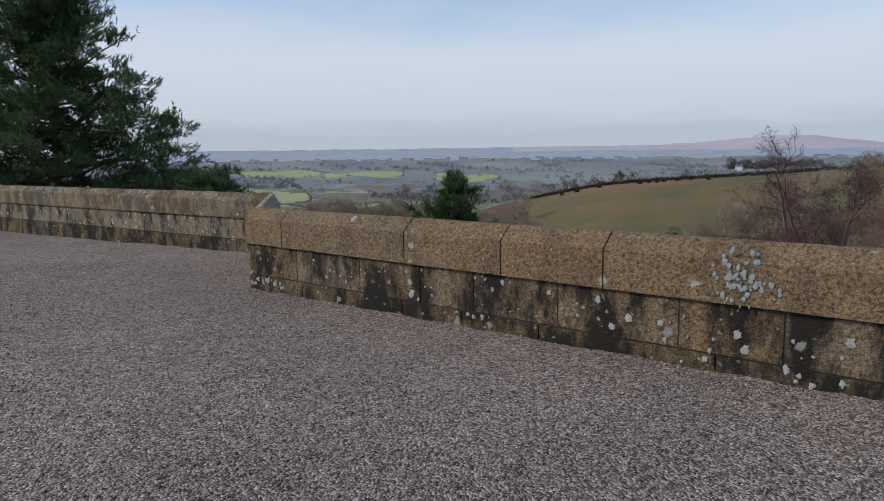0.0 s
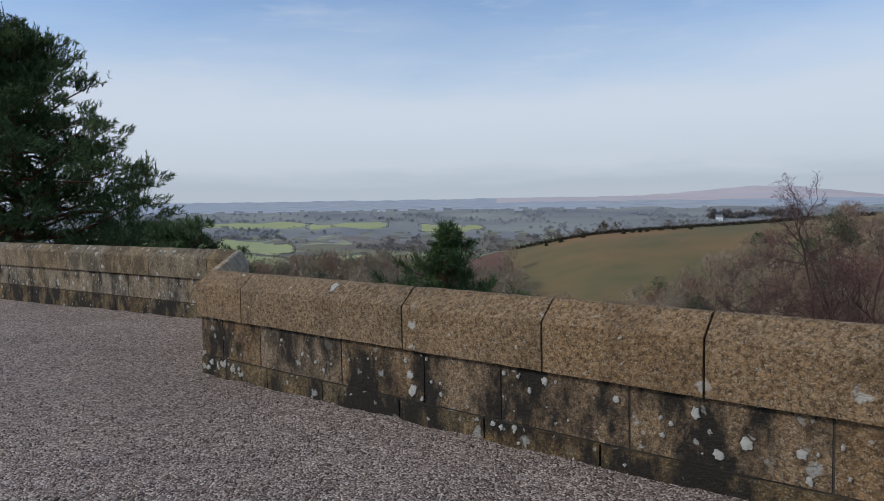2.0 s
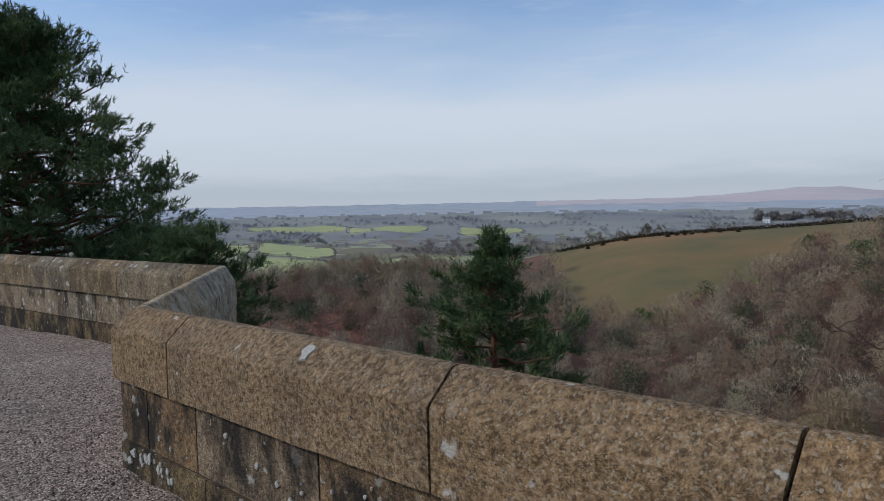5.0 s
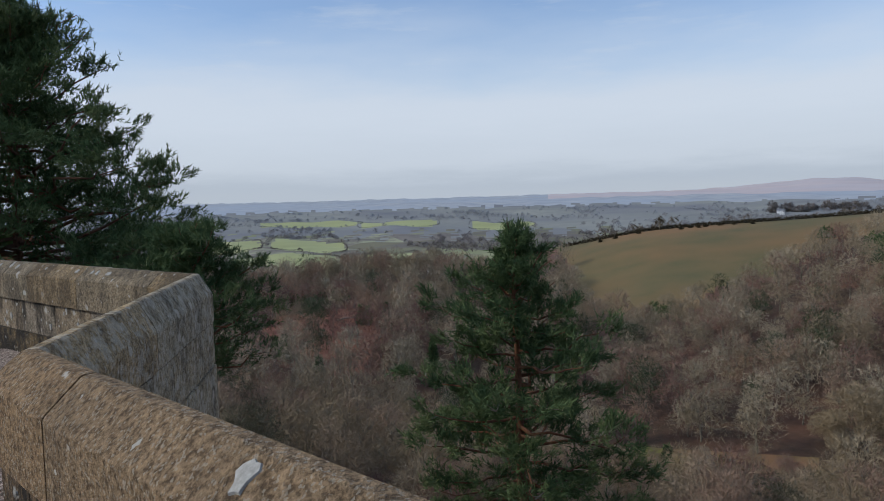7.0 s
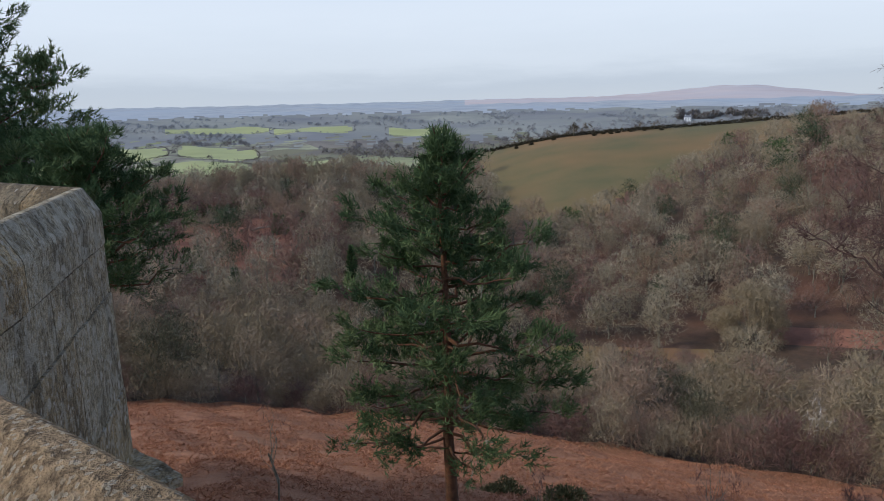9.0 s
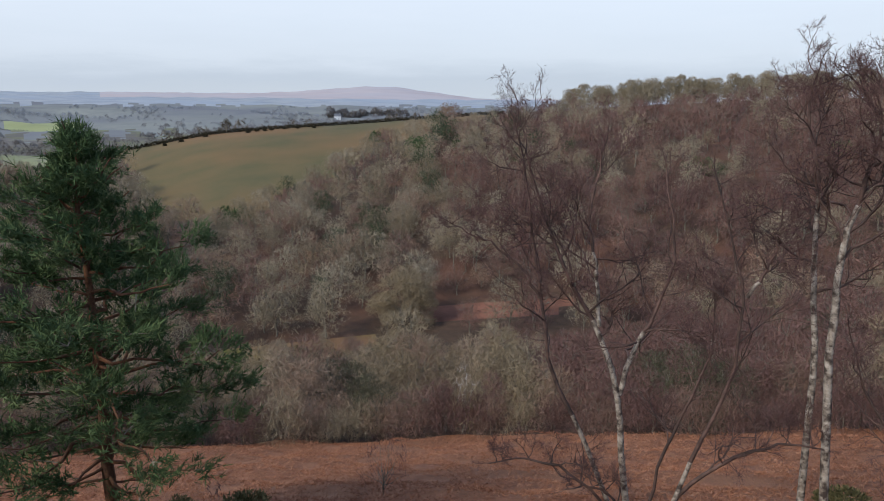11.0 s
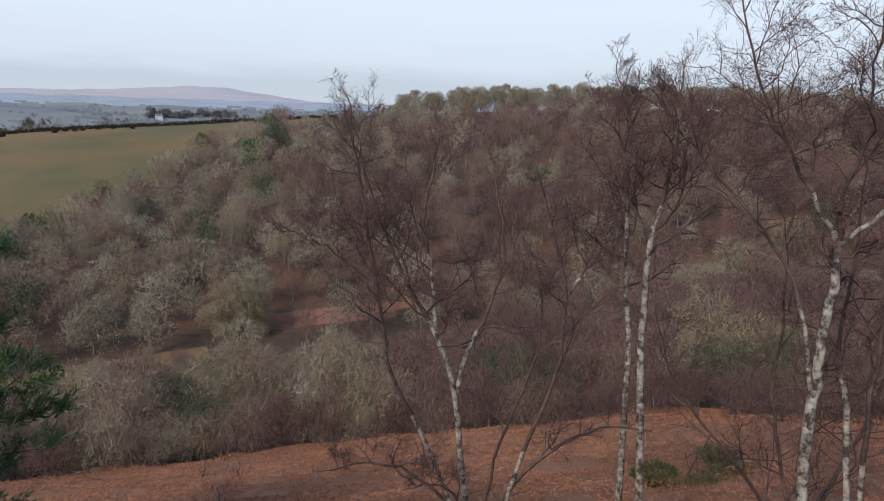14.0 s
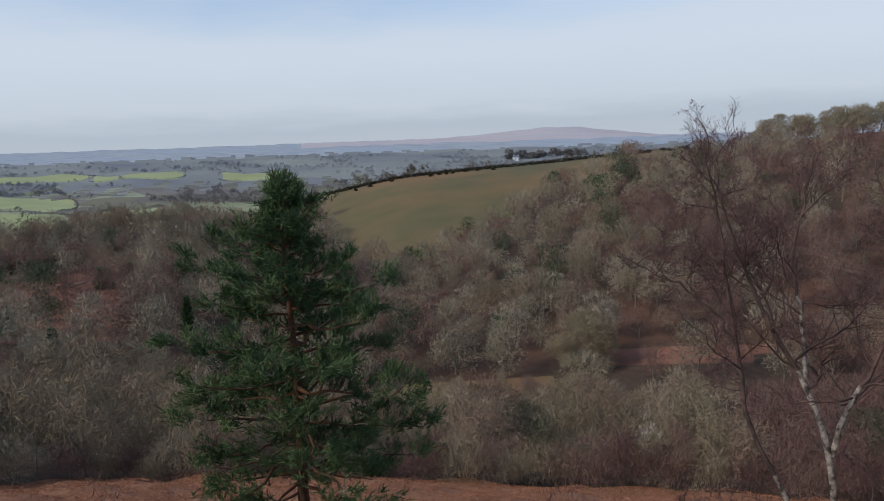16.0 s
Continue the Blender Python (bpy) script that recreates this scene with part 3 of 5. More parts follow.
def stone(name, shape, run, s0, s1, material, label="", m0=0.0, m1=0.0, wear=0.006, parent=None, gap=0.006, seed=0):
    """One dressed block of a run between s0 and s1, with worn edges and a slightly uneven face."""
    p, u, n, _ = RUNS[run]
    r = random.Random(seed * 7919 + int(s0 * 1000))
    cuts = max(2, int((s1 - s0) / 0.10) + 1)
    bm = bmesh.new()
    rings = []
    for k in range(cuts + 1):
        f = k / cuts
        ring = []
        for d, z in shape:
            a = s0 + (gap if m0 == 0 else 0) + m0 * d
            b = s1 - (gap if m1 == 0 else 0) + m1 * d
            s = a + (b - a) * f
            q = p + u * s + n * d
            w = Vector((q.x * 2.1, q.y * 2.1, z * 3.0))
            bump = noise.noise(w * 3.0) * wear + noise.noise(w * 9.0) * wear * 0.6
            end = 0.004 if k in (0, cuts) and not (m0 if k == 0 else m1) else 0.0
            inwards = 1 if d < 0.165 else -1
            q = q + n * inwards * (end + bump * 0.7)
            ring.append(bm.verts.new((q.x, q.y, z + (bump * 0.6 - end * 0.6 if z > 0.3 else 0))))
        rings.append(ring)
    m = len(shape)
    for a, b in zip(rings, rings[1:]):
        for i in range(m):
            bm.faces.new((a[i], a[(i + 1) % m], b[(i + 1) % m], b[i]))
    bm.faces.new(rings[0])
    bm.faces.new(rings[-1][::-1])
    bmesh.ops.recalc_face_normals(bm, faces=bm.faces)
    return part(name, bm, material, parent or parapet, label)


def build_parapet():
    m_near = mitre("near", "turn", 1)
    m_turn = mitre("turn", "near", 1)
    m_in = mitre("turn", "far", 1)
    m_far = mitre("far", "turn", 1)
    turn_len = RUNS["turn"][3]
    plans = (
        ("coping_stone", COPING_SHAPE, COPING, (0, 0.66, 2.46, 3.52, 4.41, 6.55, 8.1, 9.5), (0, 1.35, turn_len), (0, 0.42, 1.75, 2.9, 4.05, 5.2, 6.4, 7.5, 8.7, 9.9, 11.1, 12.3, 13.5, 14.7, 15.9, 17.0)),
        ("course_stone", COURSE_SHAPE, COURSE, (0, 0.33, 0.86, 1.83, 2.62, 3.22, 4.02, 4.95, 5.6, 6.5, 7.3, 8.2, 9.5), (0, 0.8, 1.7, turn_len), (0, 0.9, 1.55, 2.35, 3.2, 4.05, 4.75, 5.6, 6.5, 7.3, 8.2, 9.1, 10.0, 10.9, 11.8, 12.7, 13.6, 14.5, 15.4, 17.0)),
        ("base_stone", BASE_SHAPE, BASE, (0, 0.95, 1.62, 2.4, 3.1, 3.86, 5.2, 6.6, 8.0, 9.5), (0, 1.1, 2.0, turn_len), (0, 0.7, 1.9, 2.7, 4.1, 5.3, 6.6, 7.9, 9.2, 10.5, 12, 13.5, 15, 17.0)),
        ("rampart_stone", LOW_SHAPE, OUTER, (0, 1.3, 2.9, 4.5, 6.2, 8.0, 9.5), (0, 0.9, 1.9, turn_len), (0, 1.4, 3.0, 4.6, 6.2, 8, 10, 12, 14, 17.0)),
    )
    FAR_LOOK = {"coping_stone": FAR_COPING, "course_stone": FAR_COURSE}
    for name, shape, material, near, turn, far in plans:
        for run, joints, first, last in (("near", near, m_near, 0.0), ("turn", turn, m_turn, m_in), ("far", far, m_far, 0.0)):
            for k, (s0, s1) in enumerate(zip(joints, joints[1:])):
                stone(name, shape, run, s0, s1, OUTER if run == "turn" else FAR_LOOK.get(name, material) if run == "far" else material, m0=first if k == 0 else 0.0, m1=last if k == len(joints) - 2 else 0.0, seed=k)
    core = ((0.045, -2.6), (0.045, 0.85), (0.135, 0.95), (0.165, 0.95), (0.25, 0.78), (0.25, -2.6))
    for run, first, last in (("near", m_near, 0.0), ("turn", m_turn, m_in), ("far", m_far, 0.0)):
        stone("mortar_core", core, run, 0, RUNS[run][3] - (0.03 if run != "turn" else 0), MORTAR, m0=first, m1=last, wear=0.001, gap=0.01)


def patch(run, s, d, z, size, material, slope=0.0, stretch=1.0, seed=0, name="lichen_patch"):
    """An irregular crust of lichen lying on a face of the wall. slope: 0 on the upright face, 1 on the chamfer."""
    p, u, n, _ = RUNS[run]
    r = random.Random(seed)
    q = p + u * s + n * d
    centre = Vector((q.x, q.y, z))
    e1 = Vector((u.x, u.y, 0))
    e2 = Vector((0, 0, 1)) if not slope else Vector((n.x * 0.77, n.y * 0.77, 0.64))
    out = e2.cross(e1).normalized()
    if out.dot(Vector((n.x, n.y, 0))) > 0 or (slope and out.z < 0):
        out = -out
    bm = bmesh.new()
    k = 14
    rim, top = [], []
    for i in range(k):
        a = i * 2 * math.pi / k
        rad = size * r.uniform(0.65, 1.15)
        v = centre + e1 * math.cos(a) * rad + e2 * math.sin(a) * rad * stretch
        rim.append(bm.verts.new(v - out * 0.004))
        top.append(bm.verts.new(v + out * 0.005 - (v - centre) * 0.08))
    mid = bm.verts.new(centre + out * 0.008)
    for i in range(k):
        j = (i + 1) % k
        bm.faces.new((rim[i], rim[j], top[j], top[i]))
        bm.faces.new((top[i], top[j], mid))
    bmesh.ops.recalc_face_normals(bm, faces=bm.faces)
    return part(name, bm, material, parapet)


# ---- trees ----
def winter_tree(seed, h=9.0, w=7.0, lobes=14, twigs=50, width=0.06, trunk_r=0.16, foot=0.12, lobe=0.21, ragged=0.25, upright=0.5, shoots=0, short=1.0):
    """A bare broadleaf: trunk and limbs as tubes, each limb ending in a ragged lobe of fine twigs. Returns both as arrays."""
    r = np.random.RandomState(seed)
    tw = Twigs()
    top = np.array((r.normal() * 0.02 * h, r.normal() * 0.02 * h, h * (0.25 + foot * 0.6)))
    trunk = bent((0, 0, -0.5), top, r, wob=0.03, n=4)
    tw.tube(trunk, trunk_r, trunk_r * 0.7, 5)
    starts, ends, outs = [], [], []
    for i in range(lobes):
        up = 1 - (i + 0.5) / lobes * 0.95
        a = i * 2.399 + r.normal() * 0.3
        ring = math.sqrt(max(0.0, 1 - up * up))
        c = np.array((math.cos(a) * ring * w * (0.5 - lobe * 0.8), math.sin(a) * ring * w * (0.5 - lobe * 0.8), h * (foot + lobe * 0.55) + up * h * (1 - foot - lobe * 1.15)))
        c += r.normal(size=3) * w * 0.035
        limb = bent(along(trunk, r.uniform(0.5, 1)), c, r, sag=-0.05, wob=0.06, n=4)
        tw.tube(limb, trunk_r * 0.42, trunk_r * 0.08, 3)
        rad = w * lobe * r.uniform(0.75, 1.2)
        for k in range(shoots):
            way = unit(c - (0, 0, h * 0.2)) + r.normal(size=3) * 0.55
            tw.tube(np.array((c, c + unit(way) * rad * r.uniform(0.85, 1.15))), trunk_r * 0.16, trunk_r * 0.05, 3)
        for k in range(3):
            v = unit(r.normal(size=3) + (0, 0, 0.5))
            tw.sliver(c - v * rad * 0.3, c + v * rad * 0.9, width * 1.3)
        v = r.normal(size=(twigs, 3))
        v[:, 2] = v[:, 2] * 0.9 + 0.25
        v /= np.linalg.norm(v, axis=1)[:, None]
        p = c + v * rad * r.uniform(0.66, 1.0, (twigs, 1)) * (1, 1, 0.85)
        d = r.normal(size=(twigs, 3)) * 0.75 + v * 0.4 + np.array((0, 0, upright))
        d /= np.linalg.norm(d, axis=1)[:, None]
        ln = rad * short * r.uniform(0.35, 0.8, (twigs, 1)) * (1 + ragged * r.rand(twigs, 1))
        starts.append(p - d * ln * 0.4)
        ends.append(p + d * ln * 0.6)
        outs.append(v)
    a, b, out = np.concatenate(starts), np.concatenate(ends), np.concatenate(outs)
    side = np.cross(b - a, out + r.normal(size=out.shape) * 0.2)
    side /= np.linalg.norm(side, axis=1)[:, None] + 1e-9
    wd = width * r.uniform(0.6, 1.3, (len(a), 1))
    v1 = np.stack((a + side * wd / 2, a - side * wd / 2, b), 1).reshape(-1, 3)
    tv, tf = tw.tube_mesh()
    sv, sf = tw.sliver_mesh(seed)
    sv = np.concatenate((sv, v1))
    sf = np.arange(len(sv)).reshape(-1, 3)
    return tv, tf, sv, sf


def join_trees(name, spots, protos, material, trunk_material, label, category="woodland"):
    """Joins copies of prototypes at spots (x, y, z, scale, turn, tint, prototype) into one mesh."""
    vs, fs, ti, base = [], [], [], 0
    tvs, tfs, tb = [], [], 0
    for x, y, z, s, rot, tint, k in spots:
        tv, tf, sv, sf = protos[int(k)]
        c, q = math.cos(rot), math.sin(rot)
        m = np.array(((c, -q, 0), (q, c, 0), (0, 0, 1))).T * s
        vs.append(sv @ m + (x, y, z))
        fs.append(sf + base)
        base += len(sv)
        ti.append(np.full(len(sv), tint))
        if tv is not None:
            tvs.append(tv @ m + (x, y, z))
            tfs.append(tf + tb)
            tb += len(tv)
    ob = tagged(new(name, mesh_of(name, np.concatenate(vs), np.concatenate(fs), material, np.concatenate(ti), smooth=True)), label, category, kind="stuff")
    if tvs:
        child("trunks", mesh_of("trunks", np.concatenate(tvs), np.concatenate(tfs), trunk_material), ob)["kind"] = "stuff"
    return ob


def tree_thing(name, proto, x, y, scale, rot, tint, label, group="", trunk_material=None, twig_material=None, meshes=None, sink=0.0):
    tv, tf, sv, sf = proto
    ob = new(name)
    ob.location, ob.rotation_euler, ob.scale = (x, y, land_z(x, y) - sink), (0, 0, rot), (scale,) * 3
    if meshes is None:
        meshes = (mesh_of("trunk", tv, tf, trunk_material or BARK), mesh_of("crown", sv, sf, twig_material or TWIG, np.full(len(sv), tint), smooth=True))
    child("trunk", meshes[0], ob)
    child("crown", meshes[1], ob)
    return tagged(ob, label, "tree", group), meshes


def tint_at(az, d, r):
    """Which kind of tree stands where: purplish birch to the right and high, grey-green oak in the middle, pale willow low down."""
    birch = np.clip((az - 26) / 16, 0, 1)
    if az < -8 and d > 150:
        birch = 0.25
    v = r.rand()
    if az > 38 and d < 130 and v < 0.85:
        return r.uniform(0.76, 0.88)
    if v < birch * 0.75:
        return r.uniform(0.68, 0.86)
    if d < 125:
        if r.rand() < 0.1:
            return 0.97
        return r.choice((r.uniform(0.0, 0.25), r.uniform(0.1, 0.3), r.uniform(0.5, 0.68)))
    if r.rand() < 0.09:
        return 1.0
    return r.choice((r.uniform(0.2, 0.45), r.uniform(0.3, 0.48), r.uniform(0.55, 0.7)))


def open_ground(az, d):
    if math.hypot((az - 14.5) / 7.5, (d - 140) / 5.5) < 1:
        return True
    if math.hypot((az + 19.5) / 6.5, (d - 205) / 30) < 1:
        return math.sin(az * 41.0 + d * 7.3) > 0.25
    if math.hypot((az - 31) / 7.5, (d - 154) / 9) < 1:
        return True
    return 1.0 < az < 31 and d > field_foot(az) - 4


def build_woods():
    r = np.random.RandomState(11)
    near = [winter_tree(100 + k, 7.6 + (k % 3), 7.6, 6, 340, 0.062, 0.13, 0.06, 0.30, 0.05, 0.5, shoots=9, short=0.5) for k in range(7)]
    mid = [winter_tree(200 + k, 9.6 + (k % 3) * 0.8, 9.6, 6, 180, 0.115, 0.20, 0.10, 0.31, 0.05, 0.5, shoots=9, short=0.5) for k in range(7)]
    far = [winter_tree(300 + k, 11.0, 10.6, 5, 95, 0.20, 0.26, 0.12, 0.33, 0.05, 0.5, shoots=5, short=0.5) for k in range(6)]
    # first rows at the edge of the bracken, tree by tree
    meshes = {}
    for az in np.arange(-44, 92, 2.6):
        for row in range(2):
            a = az + r.uniform(-1.0, 1.0)
            d = wood_edge(a) + 2.5 + row * 7 + r.uniform(-1.5, 2.5)
            x, y = polar(a, d)
            k, tint = r.randint(7), tint_at(a, d, r)
            q = (k, int(tint * 6))
            small = r.uniform(0.5, 0.75) if row == 0 else r.uniform(0.75, 1.0)
            _, meshes[q] = tree_thing("tree", near[k], x, y, small, r.rand() * 6.28, tint, "bare winter tree with fine grey-brown twigs at the wood's edge", "trees along the bracken", meshes=meshes.get(q))
    for name, protos, d0, d1, gap, size, label in (
        ("near_woodland", near, 60, 132, 7.0, 1.0, "dense bare willow and oak wood in the valley"),
        ("hillside_woodland", mid, 132, 262, 9.2, 1.0, "bare oak and birch wood on the far slope"),
        ("upper_woodland", far, 262, 425, 10.0, 1.0, "bare wood climbing to the skyline"),
    ):
        spots = []
        n = int(d1 / gap) + 2
        for i in range(-n, n + 1):
            for j in range(-8, n + 1):
                x, y = EYE_X + (i + r.uniform(-0.45, 0.45)) * gap, EYE_Y + (j + r.uniform(-0.45, 0.45)) * gap
                d, az = math.hypot(x - EYE_X, y - EYE_Y), math.degrees(math.atan2(x - EYE_X, y - EYE_Y))
                if not (max(d0, wood_edge(az) + 12) < d < d1) or not -40 < az < 80 or open_ground(az, d):
                    continue
                if (az < 2 and d > 330) or (az > 28 and d > 385):
                    continue
                if 19.5 < az < 27.2 and 122 < d < 160:
                    continue
                low = 0.62 if 84 < d < 135 and 4 < az < 44 else 1.0
                spots.append((x, y, 0, low * r.uniform(0.68, 1.35), r.rand() * 6.28, tint_at(az, d, r), r.randint(len(protos))))
        zs = land(np.array([s[0] for s in spots]), np.array([s[1] for s in spots]))
        spots = [(s[0], s[1], z, *s[3:]) for s, z in zip(spots, zs)]
        join_trees(name, spots, protos, TWIG, BARK, label)
    return near, mid, far


def build_far_woods(far):
    """Copses and hedgerow trees of the farmland beyond the valley."""
    r = np.random.RandomState(23)
    protos = [winter_tree(400 + k, 7.5, 11, 6, 8, 0.8, 0.5, 0.0, 0.24) for k in range(5)]
    protos = [(None, None, p[2], p[3]) for p in protos]
    spots = []
    while len(spots) < 3000:
        d = 480 + 1450 * r.rand() ** 0.8
        az = r.uniform(-42, 36)
        x, y = polar(az, d)
        v = noise.noise(Vector((x * 0.006, y * 0.004, 1.7))) + 0.5 * noise.noise(Vector((x * 0.02, y * 0.012, 4.1)))
        line = abs(math.sin(x * 0.021 + 2 * noise.noise(Vector((x * 0.003, y * 0.003, 0))))) < 0.05 or abs(math.sin(y * 0.017 + 2 * noise.noise(Vector((x * 0.004, y * 0.003, 5))))) < 0.04
        if v < 0.06 and not line:
            continue
        if in_field(az, d, 1.06):
            continue
        # tint follows distance, so farther trees get more haze in their colour
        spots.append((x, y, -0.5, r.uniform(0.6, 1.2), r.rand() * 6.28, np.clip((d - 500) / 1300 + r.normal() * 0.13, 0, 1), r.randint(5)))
    # hedges round the far pastures
    for a0, d0, ha, hd, slant in FIELDS:
        for u in np.linspace(0, 2 * np.pi, 110):
            c, q = math.cos(u), math.sin(u)
            az = a0 + ha * 1.03 * math.copysign(abs(c) ** 0.4, c)
            d = d0 + hd * 1.03 * math.copysign(abs(q) ** 0.4, q) - slant * (az - a0)
            x, y = polar(az, d)
            # hedge tint rises with distance too, for the painted haze
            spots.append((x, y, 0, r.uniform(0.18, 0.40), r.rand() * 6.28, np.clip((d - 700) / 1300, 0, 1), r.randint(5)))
    zs = land(np.array([s[0] for s in spots]), np.array([s[1] for s in spots]))
    join_trees("distant_woodland", [(s[0], s[1], z, *s[3:]) for s, z in zip(spots, zs)], protos, HAZY_TWIG, BARK, "hazy bare copses and hedgerows among distant fields")


def tuft_mesh(points, ways, length, width, count, seed, tint):
    """Tufts of needles: count slivers fanned round each way."""
    r = np.random.RandomState(seed)
    n = len(points)
    p = np.repeat(points, count, 0)
    d = np.repeat(ways, count, 0) + r.normal(size=(n * count, 3)) * 0.55
    d /= np.linalg.norm(d, axis=1)[:, None] + 1e-9
    ln = length * r.uniform(0.6, 1.25, (n * count, 1))
    start = p + np.repeat(ways, count, 0) * r.uniform(-0.10, 0.12, (n * count, 1))
    side = np.cross(d, r.normal(size=d.shape))
    side /= np.linalg.norm(side, axis=1)[:, None] + 1e-9
    v = np.stack((start - side * width / 2, start + side * width / 2, start + d * ln), 1).reshape(-1, 3)
    t = np.repeat(np.clip(np.repeat(tint, count) + r.normal(size=n * count) * 0.12, 0, 1), 3)
    return v, np.arange(len(v)).reshape(-1, 3), t


def pine(name, base, height, profile, limbs, label, seed, lean=(0, 0), trunk_r=0.17, subs=10, tufts=11, needle=0.13, needle_w=0.016, count=11, lowest=0.12, one_side=None, droop=0.0, loose=0.09):
    """A Scots pine: tapered trunk, crooked limbs, and needles in tufts at the branch ends. profile: (height fraction, reach)."""
    r = np.random.RandomState(seed)
    wood, pts, ways, tint = Twigs(), [], [], []
    trunk = bent((0, 0, -0.8), (lean[0], lean[1], height * 0.97), r, wob=0.006, n=9)
    limb_wood = Twigs()
    wood.tube(trunk, trunk_r, 0.02, 9)
    hs, reach = [p[0] for p in profile], [p[1] for p in profile]
    for i in range(limbs):
        f = lowest + (0.985 - lowest) * (i + r.rand()) / limbs
        a = i * 2.399 + r.normal() * 0.35
        ln = np.interp(f, hs, reach) * r.uniform(0.7, 1.15)
        if one_side is not None:
            ln *= 1 + 0.45 * math.cos(a - one_side)
        s = along(trunk, (f * height + 0.8) / (height + 0.8))
        rise = np.interp(f, (0, 0.35, 0.8, 1), (-0.16 - droop, 0.02 - droop, 0.30, 1.3))
        tip = s + np.array((math.cos(a), math.sin(a), rise + r.normal() * 0.07)) * ln
        limb = bent(s, tip, r, sag=0.05, wob=0.035, n=6)
        limb_wood.tube(limb, 0.012 + 0.016 * ln, 0.008, 4)
        bare = np.interp(f, (0, 0.25, 0.6, 1), (0.55, 0.38, 0.22, 0.05))
        for k in range(max(3, int(subs * (0.45 + ln / max(reach))))):
            g = bare + (1.02 - bare) * (k + r.rand()) / subs
            g = min(g, 1.0)
            b = along(limb, g)
            out = unit(tip - s)
            w = out * 0.6 + r.normal(size=3) * np.array((0.75, 0.75, 0.35))
            w[2] += 0.22
            sl = ln * r.uniform(0.12, 0.27) * (1.25 - 0.5 * g) + 0.10
            e = b + unit(w) * sl
            limb_wood.sliver(b, e, 0.022)
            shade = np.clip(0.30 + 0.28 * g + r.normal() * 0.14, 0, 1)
            for _ in range(int(tufts * np.interp(f, (lowest, lowest + 0.2), (0.3, 1.0)))):
                q = r.uniform(0.55, 1.1)
                c = b + (e - b) * q + r.normal(size=3) * loose * np.array((1, 1, 0.55))
                pts.append(c)
                ww = unit(w) + r.normal(size=3) * 0.4
                ww[2] += 0.55
                ways.append(unit(ww))
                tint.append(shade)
    ob = new(name)
    ob.location = base
    v, f4 = wood.tube_mesh()
    child("trunk", mesh_of("trunk", v, f4, PINEBARK, smooth=True), ob, "reddish flaking pine trunk")
    for one in limb_wood.tubes:
        single = Twigs()
        single.tubes.append(one)
        v, f4 = single.tube_mesh()
        child("limb", mesh_of("limb", v, f4, PINEBARK), ob)
    v, f3 = limb_wood.sliver_mesh(seed)
    child("twig", mesh_of("twig", v, f3, BARK), ob)["kind"] = "stuff"
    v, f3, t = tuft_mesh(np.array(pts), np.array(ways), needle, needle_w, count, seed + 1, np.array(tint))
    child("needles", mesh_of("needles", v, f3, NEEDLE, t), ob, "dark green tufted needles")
    return tagged(ob, label, "tree")


